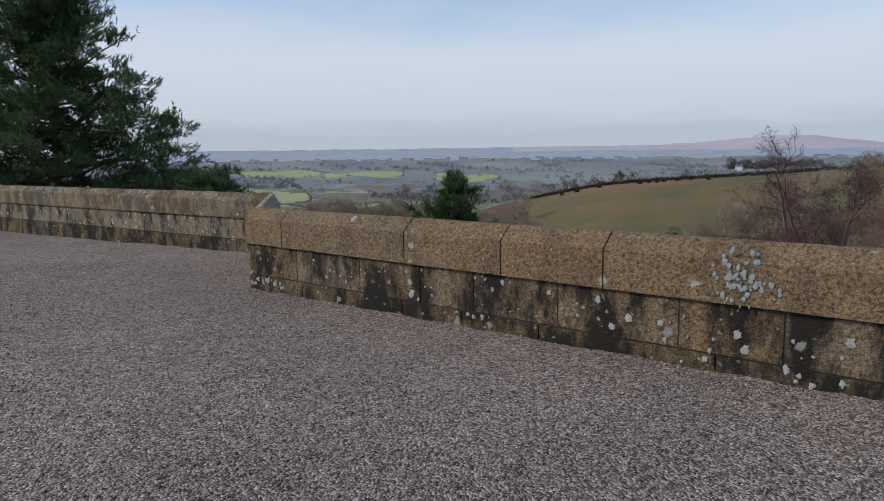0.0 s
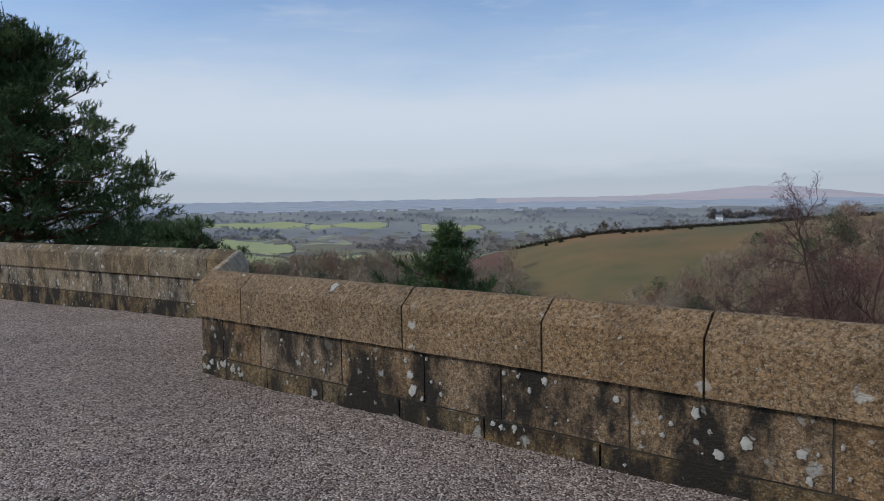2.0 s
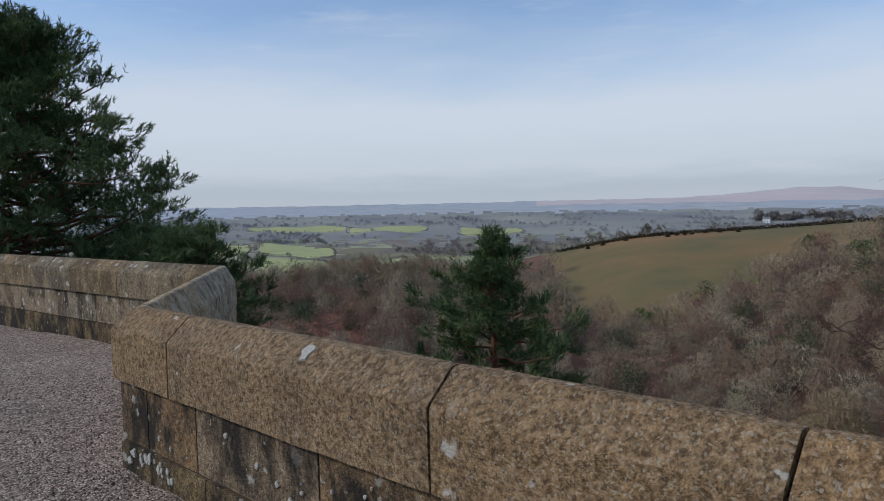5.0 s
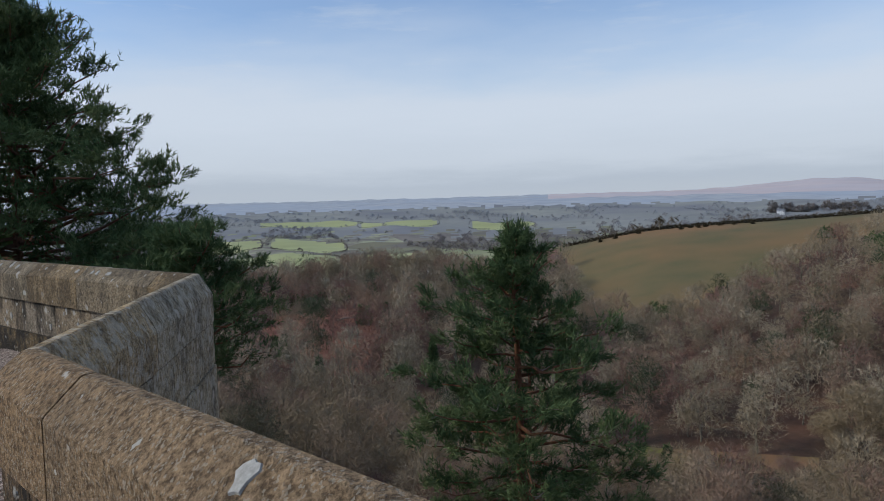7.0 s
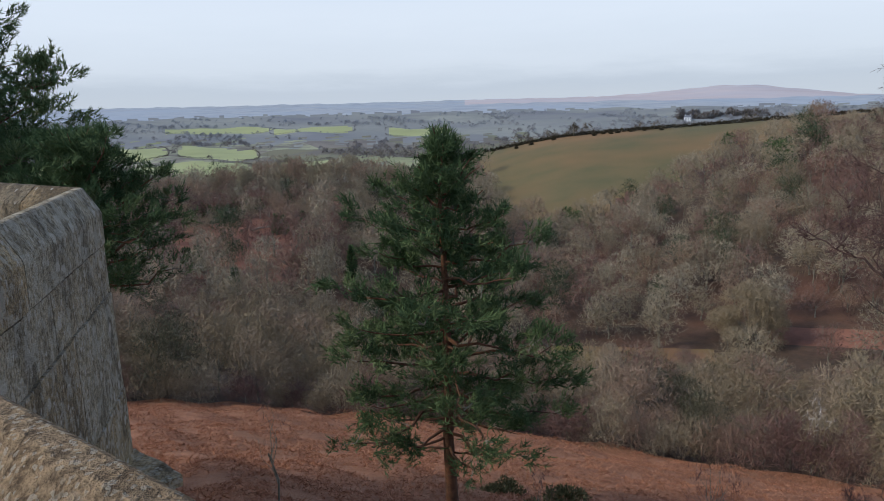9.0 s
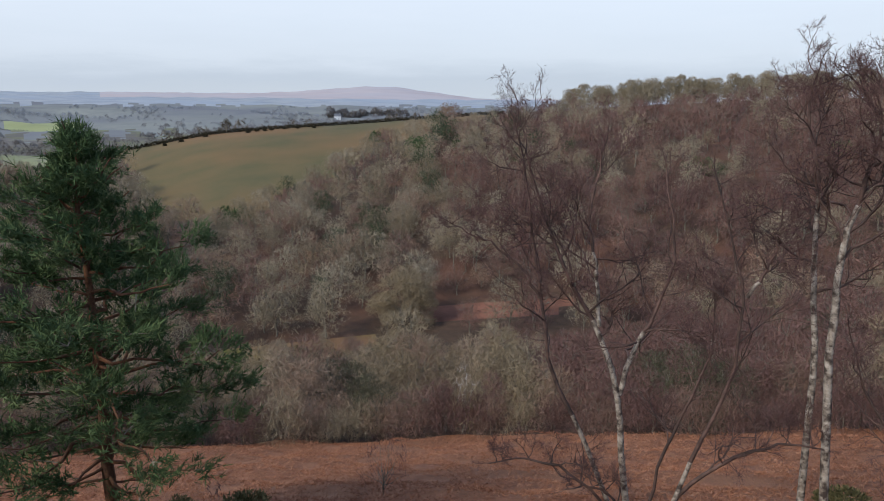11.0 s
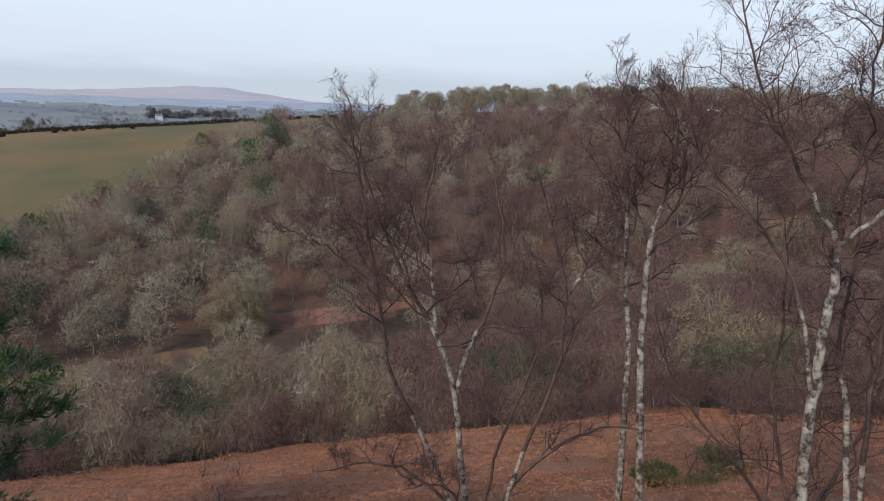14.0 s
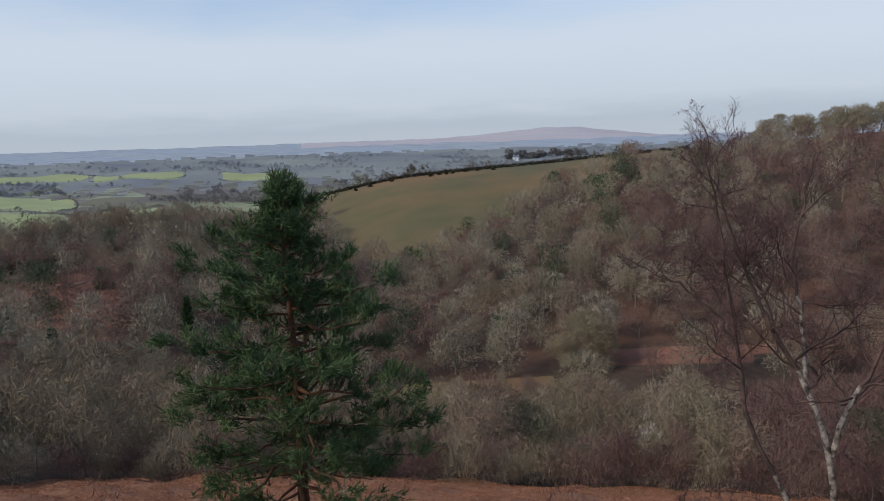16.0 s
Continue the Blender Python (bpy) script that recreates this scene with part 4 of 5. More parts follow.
def birch(name, base, stems, label, seed, levels=4, spread=1.0, twig=0.007, fan=(7, 6, 6)):
    """A bare birch. stems: (foot offset, points up the stem, radius). Limbs, branches and twigs follow."""
    r = np.random.RandomState(seed)
    white_wood, main, limb_wood, fine = Twigs(), Twigs(), Twigs(), Twigs()
    ends = []

    def grow(p, d, ln, rad, level):
        d = unit(d)
        n = 6 if level < 2 else 4
        pts = [np.array(p, float)]
        for _ in range(n - 1):
            d = unit(d + r.normal(size=3) * (0.27 if level < 2 else 0.30) + np.array((0, 0, 0.04)))
            pts.append(pts[-1] + d * ln / (n - 1))
        pts = np.array(pts)
        if level < 3:
            (main if level < 2 else limb_wood).tube(pts, rad, rad * 0.4, 5 if level < 2 else 3)
        else:
            for a, b in zip(pts, pts[1:]):
                fine.sliver(a, b + (b - a) * 0.35, max(rad * 1.5, twig))
        if level >= levels:
            return
        for k in range(fan[level - 1]):
            f = 0.2 + 0.8 * (k + r.rand()) / fan[level - 1]
            q = along(pts, f)
            side = r.normal(size=3)
            side -= d * side.dot(d)
            dd = d * 0.8 + unit(side) * r.uniform(0.5, 1.0) * spread + np.array((0, 0, 0.10))
            grow(q, dd, ln * r.uniform(0.42, 0.68) * (1.2 - 0.45 * f), max(0.0065 if level == 1 else 0.0035, rad * r.uniform(0.42, 0.6)), level + 1)

    for pts, rad, tip, number, first, ln, white in stems:
        p = np.array(pts, float)
        t = np.linspace(0, 1, 16)
        curve = np.array([along(p, k) for k in t])
        for _ in range(2):
            curve[1:-1] = (curve[:-2] + 2 * curve[1:-1] + curve[2:]) / 4
        curve[1:-1] += r.normal(size=(14, 3)) * 0.022
        cut = int(15 * white) + 1
        rr = np.linspace(rad, tip, 16)
        if cut > 1:
            white_wood.tube(curve[:cut], rr[0], rr[cut - 1], 8)
        if cut < 16:
            main.tube(curve[cut - 1:], rr[cut - 1], rr[-1], 6)
        for k in range(number):
            f = first + (1 - first) * (k + r.rand()) / number
            a = k * 2.4 + r.rand()
            q = along(curve, f)
            d = np.array((math.cos(a) * 0.85 * spread, math.sin(a) * 0.85 * spread, 0.38 + 0.45 * f))
            grow(q, d, ln * (1.4 - 0.95 * f) * r.uniform(0.7, 1.25), max(0.013, (rad + (tip - rad) * f) * 0.55), 1)
        grow(curve[-1], curve[-1] - curve[-3], ln * 0.32, tip, 2)
    ob = new(name)
    ob.location = base
    v, f4 = white_wood.tube_mesh()
    child("trunk", mesh_of("trunk", v, f4, BIRCHBARK, smooth=True), ob, "peeling white birch bark with dark scars")
    for one in main.tubes:
        single = Twigs()
        single.tubes.append(one)
        v, f4 = single.tube_mesh()
        child("limb", mesh_of("limb", v, f4, BIRCHLIMB), ob)
    v, f4 = limb_wood.tube_mesh()
    child("branch", mesh_of("branch", v, f4, BIRCHLIMB), ob)["kind"] = "stuff"
    v, f3 = fine.sliver_mesh(seed)
    child("twig", mesh_of("twig", v, f3, BIRCHTWIG, np.repeat(r.rand(len(v) // 3), 3)), ob, "purple-brown bare twigs")["kind"] = "stuff"
    return tagged(ob, label, "tree")


# ---- things beyond the wall ----
near_trees, mid_trees, far_trees = build_woods()
build_far_woods(far_trees)

PINE_AT = (-0.80, 19.2)
PINE_FOOT = land_z(*PINE_AT)
pine("pine_tree", (*PINE_AT, PINE_FOOT), 1.12 - PINE_FOOT, ((0.22, 0.5), (0.3, 1.4), (0.38, 2.0), (0.56, 1.9), (0.72, 1.45), (0.89, 0.72), (1.0, 0.2)), 76, "tall dark green pine on the bracken slope below the wall", 5, trunk_r=0.15, lowest=0.27, subs=6, tufts=16, needle=0.14, needle_w=0.019, loose=0.085)
LEFT_AT = (-15.0, 24.8)
LEFT_FOOT = land_z(*LEFT_AT)
pine("pine_tree", (*LEFT_AT, LEFT_FOOT), 7.6 - LEFT_FOOT, ((0.0, 1.0), (0.3, 3.8), (0.50, 4.6), (0.57, 4.9), (0.64, 4.4), (0.72, 3.8), (0.79, 3.0), (0.87, 2.2), (0.94, 1.5), (1.0, 0.6)), 160, "large dark pine behind the terrace wall", 8, trunk_r=0.30, lowest=0.30, subs=10, tufts=20, needle=0.17, needle_w=0.030, count=11, loose=0.17)
SMALL_AT = polar(-29.0, 15.8)
SMALL_FOOT = land_z(*SMALL_AT)
pine("pine_tree", (*SMALL_AT, SMALL_FOOT), 1.05 - SMALL_FOOT, ((0.6, 1.2), (0.68, 1.6), (0.78, 1.5), (0.9, 1.0), (1.0, 0.4)), 40, "young pine behind the corner of the parapet", 9, trunk_r=0.11, lowest=0.64, needle=0.15, needle_w=0.02)

# five birches on the slope; each stem: points, radii, limbs, lowest limb, limb length, white part
birch("birch_tree", (9.47, 17.55, -8.08), (
    (((0, 0, -1.6), (-0.28, 0.27, 1.8), (-0.41, 0.38, 3.3), (-0.78, 0.69, 4.8), (-1.3, 1.1, 5.7), (-1.7, 1.4, 6.9), (-2.1, 1.7, 8.5)), 0.085, 0.02, 11, 0.45, 1.7, 0.55),
    (((-0.41, 0.38, 3.3), (-0.26, 0.24, 4.4), (0.04, -0.03, 5.0), (0.3, -0.28, 6.4), (0.06, -0.06, 8.2)), 0.06, 0.015, 10, 0.2, 1.6, 0.4),
    (((-0.78, 0.69, 4.8), (-0.9, 0.8, 6.2), (-1.05, 0.92, 7.2), (-0.8, 0.73, 8.7)), 0.045, 0.015, 9, 0.15, 1.5, 0.4),
    (((0.1, -0.1, -1.6), (-0.77, 0.68, 1.9), (-1.5, 1.26, 3.3), (-1.75, 1.43, 5.0), (-1.95, 1.6, 6.9), (-2.15, 1.7, 8.3), (-2.3, 1.8, 9.0)), 0.06, 0.012, 14, 0.4, 1.6, 0.3),
    (((-1.8, 1.47, 5.4), (-2.2, 1.7, 6.1), (-2.8, 2.1, 6.6), (-3.5, 2.5, 7.0)), 0.035, 0.012, 8, 0.2, 1.2, 0.0),
    (((0.15, -0.15, -1.4), (0.68, -0.7, 2.3), (1.1, -1.15, 3.45), (1.2, -1.3, 5.7), (1.0, -1.05, 6.7), (0.7, -0.7, 8.1)), 0.055, 0.014, 13, 0.4, 1.6, 0.2),
    (((1.2, -1.3, 5.7), (1.45, -1.6, 6.4), (1.5, -1.65, 7.4)), 0.04, 0.014, 7, 0.2, 1.2, 0.3),
    (((0.1, 0, -0.6), (0.5, -0.5, 1.2), (1.2, -1.2, 2.2), (2.0, -1.9, 2.7), (2.6, -2.3, 2.6)), 0.06, 0.014, 9, 0.35, 1.2, 0.0),
    (((0, 0, -0.6), (-0.6, 0.5, 0.8), (-1.3, 1.0, 1.5), (-2.1, 1.5, 1.7), (-2.7, 1.9, 1.5)), 0.05, 0.012, 9, 0.35, 1.1, 0.0),
    (((0.1, 0.1, -0.6), (0.3, -0.1, 1.6), (0.7, -0.5, 3.2), (0.9, -0.9, 4.6), (0.8, -0.8, 5.8)), 0.045, 0.012, 9, 0.3, 1.2, 0.0),
    (((-0.1, 0.1, -0.6), (-0.5, 0.1, 0.9), (-1.0, 0.2, 1.4), (-1.7, 0.4, 1.4)), 0.04, 0.012, 7, 0.35, 0.9, 0.0),
), "bare multi-stemmed birch with white bark and purple twigs", 31)
birch("birch_tree", (12.25, 15.63, -8.2), (
    (((0, 0, -1.4), (-0.05, 0.07, 3.2), (-0.07, 0.1, 4.6), (-0.22, 0.33, 7.1), (-0.2, 0.3, 8.4), (-0.47, 0.67, 9.3), (-0.36, 0.5, 10.2)), 0.085, 0.014, 17, 0.4, 1.5, 0.62),
), "slender bare birch with pale bark", 32)
birch("birch_tree", (12.35, 15.10, -7.97), (
    (((0, 0, -1.4), (-0.2, 0.3, 4.5), (-0.2, 0.33, 6.0), (-0.17, 0.27, 7.2), (0, 0.03, 8.4), (0.04, -0.06, 9.1), (-0.3, 0.5, 9.8)), 0.095, 0.014, 18, 0.38, 1.7, 0.55),
), "slender bare birch with grey-white scarred bark", 33)
birch("birch_tree", (12.07, 11.57, -6.04), (
    (((0, 0, -2.0), (-0.07, 0.18, 2.3), (-0.06, 0.15, 3.2), (-0.03, 0.09, 4.4), (-0.05, 0.12, 5.4)), 0.105, 0.065, 3, 0.7, 1.6, 1.0),
    (((-0.05, 0.12, 5.3), (-0.16, 0.42, 5.9), (-0.33, 0.83, 6.6), (-0.47, 1.14, 7.2), (-0.6, 1.4, 7.65), (-0.7, 1.6, 8.4), (-0.8, 1.8, 9.1), (-0.9, 2.0, 10.1)), 0.045, 0.012, 15, 0.2, 1.5, 0.2),
    (((-0.05, 0.12, 5.3), (0.1, -0.3, 5.8), (0.23, -0.7, 6.3), (0.36, -1.16, 7.1), (0.44, -1.5, 8.2), (0.43, -1.45, 9.4)), 0.048, 0.012, 13, 0.25, 1.5, 0.4),
    (((-0.05, 0.14, 5.4), (-0.07, 0.18, 6.0), (0, 0.04, 6.7), (0.07, -0.2, 7.2), (0, 0.05, 8.0), (0.05, -0.14, 8.8), (-0.03, 0.07, 9.9)), 0.038, 0.012, 14, 0.2, 1.5, 0.08),
    (((-0.08, 0.2, 2.6), (-0.19, 0.5, 4.4), (-0.4, 1.0, 5.2), (-0.74, 1.7, 6.1), (-1.07, 2.3, 6.7), (-1.2, 2.5, 7.6)), 0.04, 0.012, 13, 0.35, 1.4, 0.25),
), "tall silver birch with a bright white forked trunk", 34)
birch("birch_tree", (14.21, 11.47, -6.85), (
    (((0, 0, -1.6), (-0.1, 0.36, 2.8), (-0.23, 0.7, 3.4), (-0.2, 0.6, 5.6), (-0.2, 0.63, 7.3)), 0.075, 0.014, 12, 0.35, 1.4, 0.4),
    (((0.05, 0, -1.6), (0, 0, 1.4), (0, 0.04, 4.0), (0.02, -0.05, 6.1), (0.04, -0.15, 7.9)), 0.07, 0.014, 12, 0.35, 1.4, 0.3),
), "thin twin-stemmed bare birch beside the tall one", 35)


birch("birch_tree", (15.4, 12.9, -7.6), (
    (((0, 0, -1.2), (-0.4, 0.5, 1.4), (-0.6, 0.8, 3.0), (-0.5, 0.7, 5.2), (-0.7, 0.9, 6.8)), 0.06, 0.012, 14, 0.12, 1.7, 0.15),
    (((0.1, 0, -1.2), (0.3, -0.5, 1.2), (0.5, -1.0, 2.6), (0.5, -1.2, 4.6), (0.7, -1.4, 6.2)), 0.055, 0.012, 14, 0.12, 1.7, 0.15),
    (((0, 0.1, -1.2), (-0.8, 1.0, 0.8), (-1.5, 1.9, 1.9), (-2.0, 2.6, 3.2), (-2.2, 2.9, 4.6)), 0.05, 0.012, 13, 0.15, 1.5, 0.15),
), "dark many-branched young birch in the thicket", 36)


# ---- single trees and bushes of the valley and the skyline ----
def placed(name, proto, az, d, scale, tint, label, turn=0.0, group="", meshes=None, trunk_material=None, twig_material=None):
    x, y = polar(az, d)
    return tree_thing(name, proto, x, y, scale, turn, tint, label, group, meshes=meshes, trunk_material=trunk_material, twig_material=twig_material)


def skyline_trees():
    r = np.random.RandomState(41)
    protos = [winter_tree(500 + k, 14.0, 14.5, 10, 420, 0.18, 0.34, 0.04, 0.25, 0.2, 0.9, shoots=7, short=0.6) for k in range(4)]
    meshes = {}
    for i, az in enumerate(np.arange(36.8, 71, 0.9)):
        k = i % 4
        a = az + r.uniform(-0.3, 0.3)
        s = r.uniform(0.72, 1.02)
        _, meshes[k] = placed("beech_tree", protos[k], a, 432 + r.uniform(-4, 4), s * 1.15, 0.44, "bare domed beech standing in a row on the skyline", r.rand() * 6.28, "skyline row", meshes.get(k))


skyline_trees()
placed("oak_tree", winter_tree(601, 12.0, 16.5, 26, 800, 0.10, 0.34, 0.02, 0.17, 0.05, 0.3, shoots=5, short=0.4), 23.3, 150, 1.0, 0.12, "broad domed bare oak with olive twigs in the valley")
placed("tree", winter_tree(602, 8.5, 8.0, 12, 30, 0.3, 0.3, 0.25), 9.7, 446, 1.0, 1.0, "dark hedgerow tree standing on the field's crest", twig_material=HEDGE)
placed("birch_sapling", winter_tree(603, 6.2, 2.6, 9, 12, 0.028, 0.09, 0.40, 0.22, 0.6, 1.2), 28.5, 51.0, 1.0, 0.4, "small pale birch at the edge of the bracken", trunk_material=BIRCHBARK, twig_material=tinted("pale_twigs", [(0.0, (0.45, 0.40, 0.34)), (1.0, (0.5, 0.45, 0.4))]))
placed("bare_shrub", winter_tree(604, 3.0, 2.6, 12, 22, 0.016, 0.04, 0.1, 0.2, 0.8, 1.5), 21.6, 23.5, 0.95, 0.8, "twiggy reddish bare shrub in the bracken")
placed("bare_sapling", winter_tree(605, 3.6, 0.9, 5, 6, 0.014, 0.03, 0.4, 0.25, 0.5, 2.0), -17.4, 14.5, 1.0, 0.8, "thin leafless sapling in the bracken below the wall")
placed("bare_sapling", winter_tree(606, 2.4, 1.2, 6, 8, 0.014, 0.022, 0.3, 0.25, 0.5, 1.5), 6.5, 16.5, 1.0, 0.8, "thin leafless sapling beside the pine")


def leafy_bush(name, az, d, size, height, label, seed, material=SHRUB, count=2600, leaf=0.06):
    """A dense evergreen bush: a few stems and many small leaves over a lumpy mound."""
    r = np.random.RandomState(seed)
    x, y = polar(az, d)
    mounds = [(r.normal(size=2) * size * 0.45, r.uniform(0.55, 1.0)) for _ in range(7)]
    pts, ways = [], []
    for _ in range(count):
        off, s = mounds[r.randint(7)]
        v = unit(r.normal(size=3))
        v[2] = abs(v[2])
        p = np.array((off[0], off[1], 0)) + v * np.array((size * 0.6 * s, size * 0.6 * s, height * s)) * r.uniform(0.6, 1.0) ** 0.5
        pts.append(p)
        ways.append(unit(v + np.array((0, 0, 0.4))))
    v, f, t = tuft_mesh(np.array(pts), np.array(ways), leaf * 2.2, leaf, 3, seed, r.rand(len(pts)) * 0.8)
    ob = new(name)
    ob.location = (x, y, land_z(x, y) - 0.05)
    child("foliage", mesh_of("foliage", v, f, material, t), ob)
    tw = Twigs()
    for k in range(6):
        off, s = mounds[k]
        tw.tube(bent((0, 0, -0.2), (off[0], off[1], height * s * 0.8), r, n=4), 0.03, 0.01, 4)
    v, f = tw.tube_mesh()
    child("stem", mesh_of("stem", v, f, BARK), ob)
    return tagged(ob, label, "bush")


leafy_bush("gorse_bush", 60.5, 24.5, 1.2, 0.35, "low dark green gorse in the bracken", 71)
leafy_bush("gorse_bush", 65.5, 26.0, 1.3, 0.4, "low dark green gorse spreading below the birches", 72)
leafy_bush("gorse_bush", 9.3, 19.0, 1.1, 0.45, "low yellow-green gorse beside the pine", 73, count=1200)
leafy_bush("gorse_bush", 3.0, 23.0, 0.8, 0.4, "small yellow-green gorse in the bracken", 74, count=800)
leafy_bush("juniper_bush", 61.2, 14.5, 0.42, 0.75, "small dark rounded evergreen bush at the birches' feet", 75, material=NEEDLE, count=1100, leaf=0.035)
leafy_bush("bramble_bush", -24.0, 6.5, 0.7, 0.35, "low mossy bramble growing below the stone ledge", 76, count=900, leaf=0.04)
for az, d, s, h, sd in ((25.1, 322, 7.0, 10.0, 81), (9.5, 252, 6.0, 7.0, 82), (21.0, 370, 4.5, 6.0, 83), (28.0, 330, 5.0, 7.0, 84), (-21, 178, 2.2, 7.0, 85), (-14, 215, 2.2, 6.5, 86), (-4, 120, 3.0, 7.0, 87), (33, 290, 5.0, 7.0, 88), (56, 260, 5.0, 7.0, 89), (46.5, 250, 5.0, 6.5, 90)):
    leafy_bush("evergreen_tree", az, d, s, h, "dark ivy-clad evergreen standing in the bare wood", sd, material=NEEDLE, count=1500, leaf=0.35)


def edge_bushes():
    """Rounded grey shrubs where the bracken meets the wood."""
    r = np.random.RandomState(51)
    protos = [winter_tree(700 + k, 3.0, 4.4, 6, 420, 0.03, 0.05, 0.0, 0.3, 0.2, 0.9, shoots=8, short=0.5) for k in range(4)]
    meshes = {}
    for az in np.arange(-42, 90, 2.3):
        a = az + r.uniform(-0.8, 0.8)
        k, tint = r.randint(4), r.choice((0.62, 0.7, 0.8, 0.3, 0.15)) if a < 38 else r.choice((0.66, 0.8, 0.8))
        q = (k, tint)
        _, meshes[q] = placed("shrub", protos[k], a, wood_edge(a) + r.uniform(-0.6, 1.6), r.uniform(0.6, 1.15), tint, "rounded bare shrub at the edge of the bracken", r.rand() * 6.28, "shrubs along the bracken", meshes.get(q))


edge_bushes()


def ridge_trees():
    """The taller row above the red bank: pale straight stems over dark holly."""
    r = np.random.RandomState(57)
    protos = [winter_tree(800 + k, 15.0, 10.0, 7, 190, 0.13, 0.24, 0.34, 0.27, 0.1, 1.0, shoots=8, short=0.6) for k in range(4)]
    meshes = {}
    for i, az in enumerate(np.arange(-27, 1.5, 0.85)):
        k, tint = i % 4, (0.3, 0.44, 0.58)[i % 3]
        a, d = az + r.uniform(-0.35, 0.35), 272 + r.uniform(-9, 12)
        _, meshes[k, tint] = placed("tall_tree", protos[k], a, d, r.uniform(0.8, 1.12), tint, "tall bare tree with a pale straight stem on the ridge", r.rand() * 6.28, "ridge trees", meshes.get((k, tint)))
    for i, az in enumerate((-25, -22.6, -20.9, -19.8, -17.6, -16.2, -13.9, -11.0, -8.4, -5.0)):
        bush = leafy_bush("holly_bush", az, 262 + r.uniform(-4, 4), r.uniform(2.4, 3.8), r.uniform(3.2, 5.2), "dark holly growing under the ridge trees", 800 + i, material=NEEDLE, count=500, leaf=0.4)
        bush["group"] = "hollies under the ridge"


ridge_trees()


def fallen_tree(az, d):
    """A pale uprooted tree lying on the open bank."""
    r = np.random.RandomState(58)
    x, y = polar(az, d)
    ob = new("fallen_tree")
    ob.location, ob.rotation_euler = (x, y, land_z(x, y) + 0.35), (0, 0, radians(20))
    tw = Twigs()
    stem = bent((-4.5, 0, 0), (4.0, 0.6, 0.9), r, wob=0.02, n=7)
    tw.tube(stem, 0.34, 0.12, 7)
    v, f = tw.tube_mesh()
    child("trunk", mesh_of("trunk", v, f, BIRCHBARK, smooth=True), ob)
    for k in range(9):
        one = Twigs()
        p = along(stem, 0.35 + 0.065 * k)
        one.tube(bent(p, p + np.array((r.uniform(0.4, 2.2), r.normal() * 1.2, r.uniform(0.8, 2.4))), r, n=5), 0.12, 0.03, 5)
        v, f = one.tube_mesh()
        child("limb", mesh_of("limb", v, f, BARK), ob)
    tagged(ob, "pale fallen tree with broken limbs on the red bank", "tree")


fallen_tree(-15.3, 222)


def spruce(az, d, height, reach, seed):
    """A small dark conifer: whorls of drooping needled boughs round one stem."""
    r = np.random.RandomState(seed)
    x, y = polar(az, d)
    ob = new("spruce_tree")
    ob.location = (x, y, land_z(x, y) - 0.2)
    tw = Twigs()
    tw.tube(bent((0, 0, -0.3), (0, 0, height), r, wob=0.004, n=5), 0.14, 0.02, 6)
    v, f = tw.tube_mesh()
    child("trunk", mesh_of("trunk", v, f, PINEBARK), ob)
    pts, ways = [], []
    for _ in range(1500):
        z = r.rand() ** 1.3
        a = r.rand() * 6.283
        rad = reach * (1 - z) ** 0.85 * r.uniform(0.35, 1.0) * (0.8 + 0.2 * math.sin(z * 40))
        pts.append((math.cos(a) * rad, math.sin(a) * rad, 0.4 + z * (height - 0.4) - rad * 0.2))
        ways.append(unit(np.array((math.cos(a), math.sin(a), -0.15))))
    v, f, t = tuft_mesh(np.array(pts), np.array(ways), 0.8, 0.22, 3, seed, r.rand(len(pts)) * 0.6)
    child("needles", mesh_of("needles", v, f, NEEDLE, t), ob)
    tagged(ob, "small dark conical spruce standing in the bare wood", "tree")


for az, d, h, w, sd in ((-18.0, 150, 9.5, 2.6, 861), (-12.3, 205, 9.0, 2.2, 862), (-8.6, 176, 8.5, 2.2, 863), (-4.4, 190, 8.0, 2.4, 864), (10.2, 118, 7.0, 1.8, 865)):
    spruce(az, d, h, w, sd)


def field_hedge():
    """The dark bank and hedge on the crest of the pasture, with bushes in front."""
    r = np.random.RandomState(61)
    pts, ways = [], []
    for az in np.arange(2.2, 31.5, 0.012):
        d = np.interp(az, (2, 5, 10, 20, 31), (452, 450, 449, 452, 452))
        x, y = polar(az + r.normal() * 0.01, d + r.normal() * 0.8)
        pts.append((x, y, r.uniform(0.0, 1.7)))
        ways.append(unit(r.normal(size=3) + np.array((0, 0, 0.6))))
    pts = np.array(pts)
    pts[:, 2] += land(pts[:, 0], pts[:, 1])
    v, f, t = tuft_mesh(pts, np.array(ways), 1.3, 0.5, 4, 3, r.rand(len(pts)))
    tagged(new("hedge", mesh_of("hedge", v, f, HEDGE, t)), "dark hedge bank along the crest of the pasture", "hedge", kind="stuff")
    for az in (5.2, 6.4, 8.2, 11.2, 11.9, 12.6, 13.1, 14.0, 15.2, 16.3):
        bush = leafy_bush("field_bush", az + r.uniform(-0.1, 0.1), 436 + r.uniform(-4, 6), 1.1, 1.5, "small dark bush on the pasture below the hedge", int(az * 10), material=HEDGE, count=60, leaf=0.45)
        bush["group"] = "bushes on the pasture"


field_hedge()


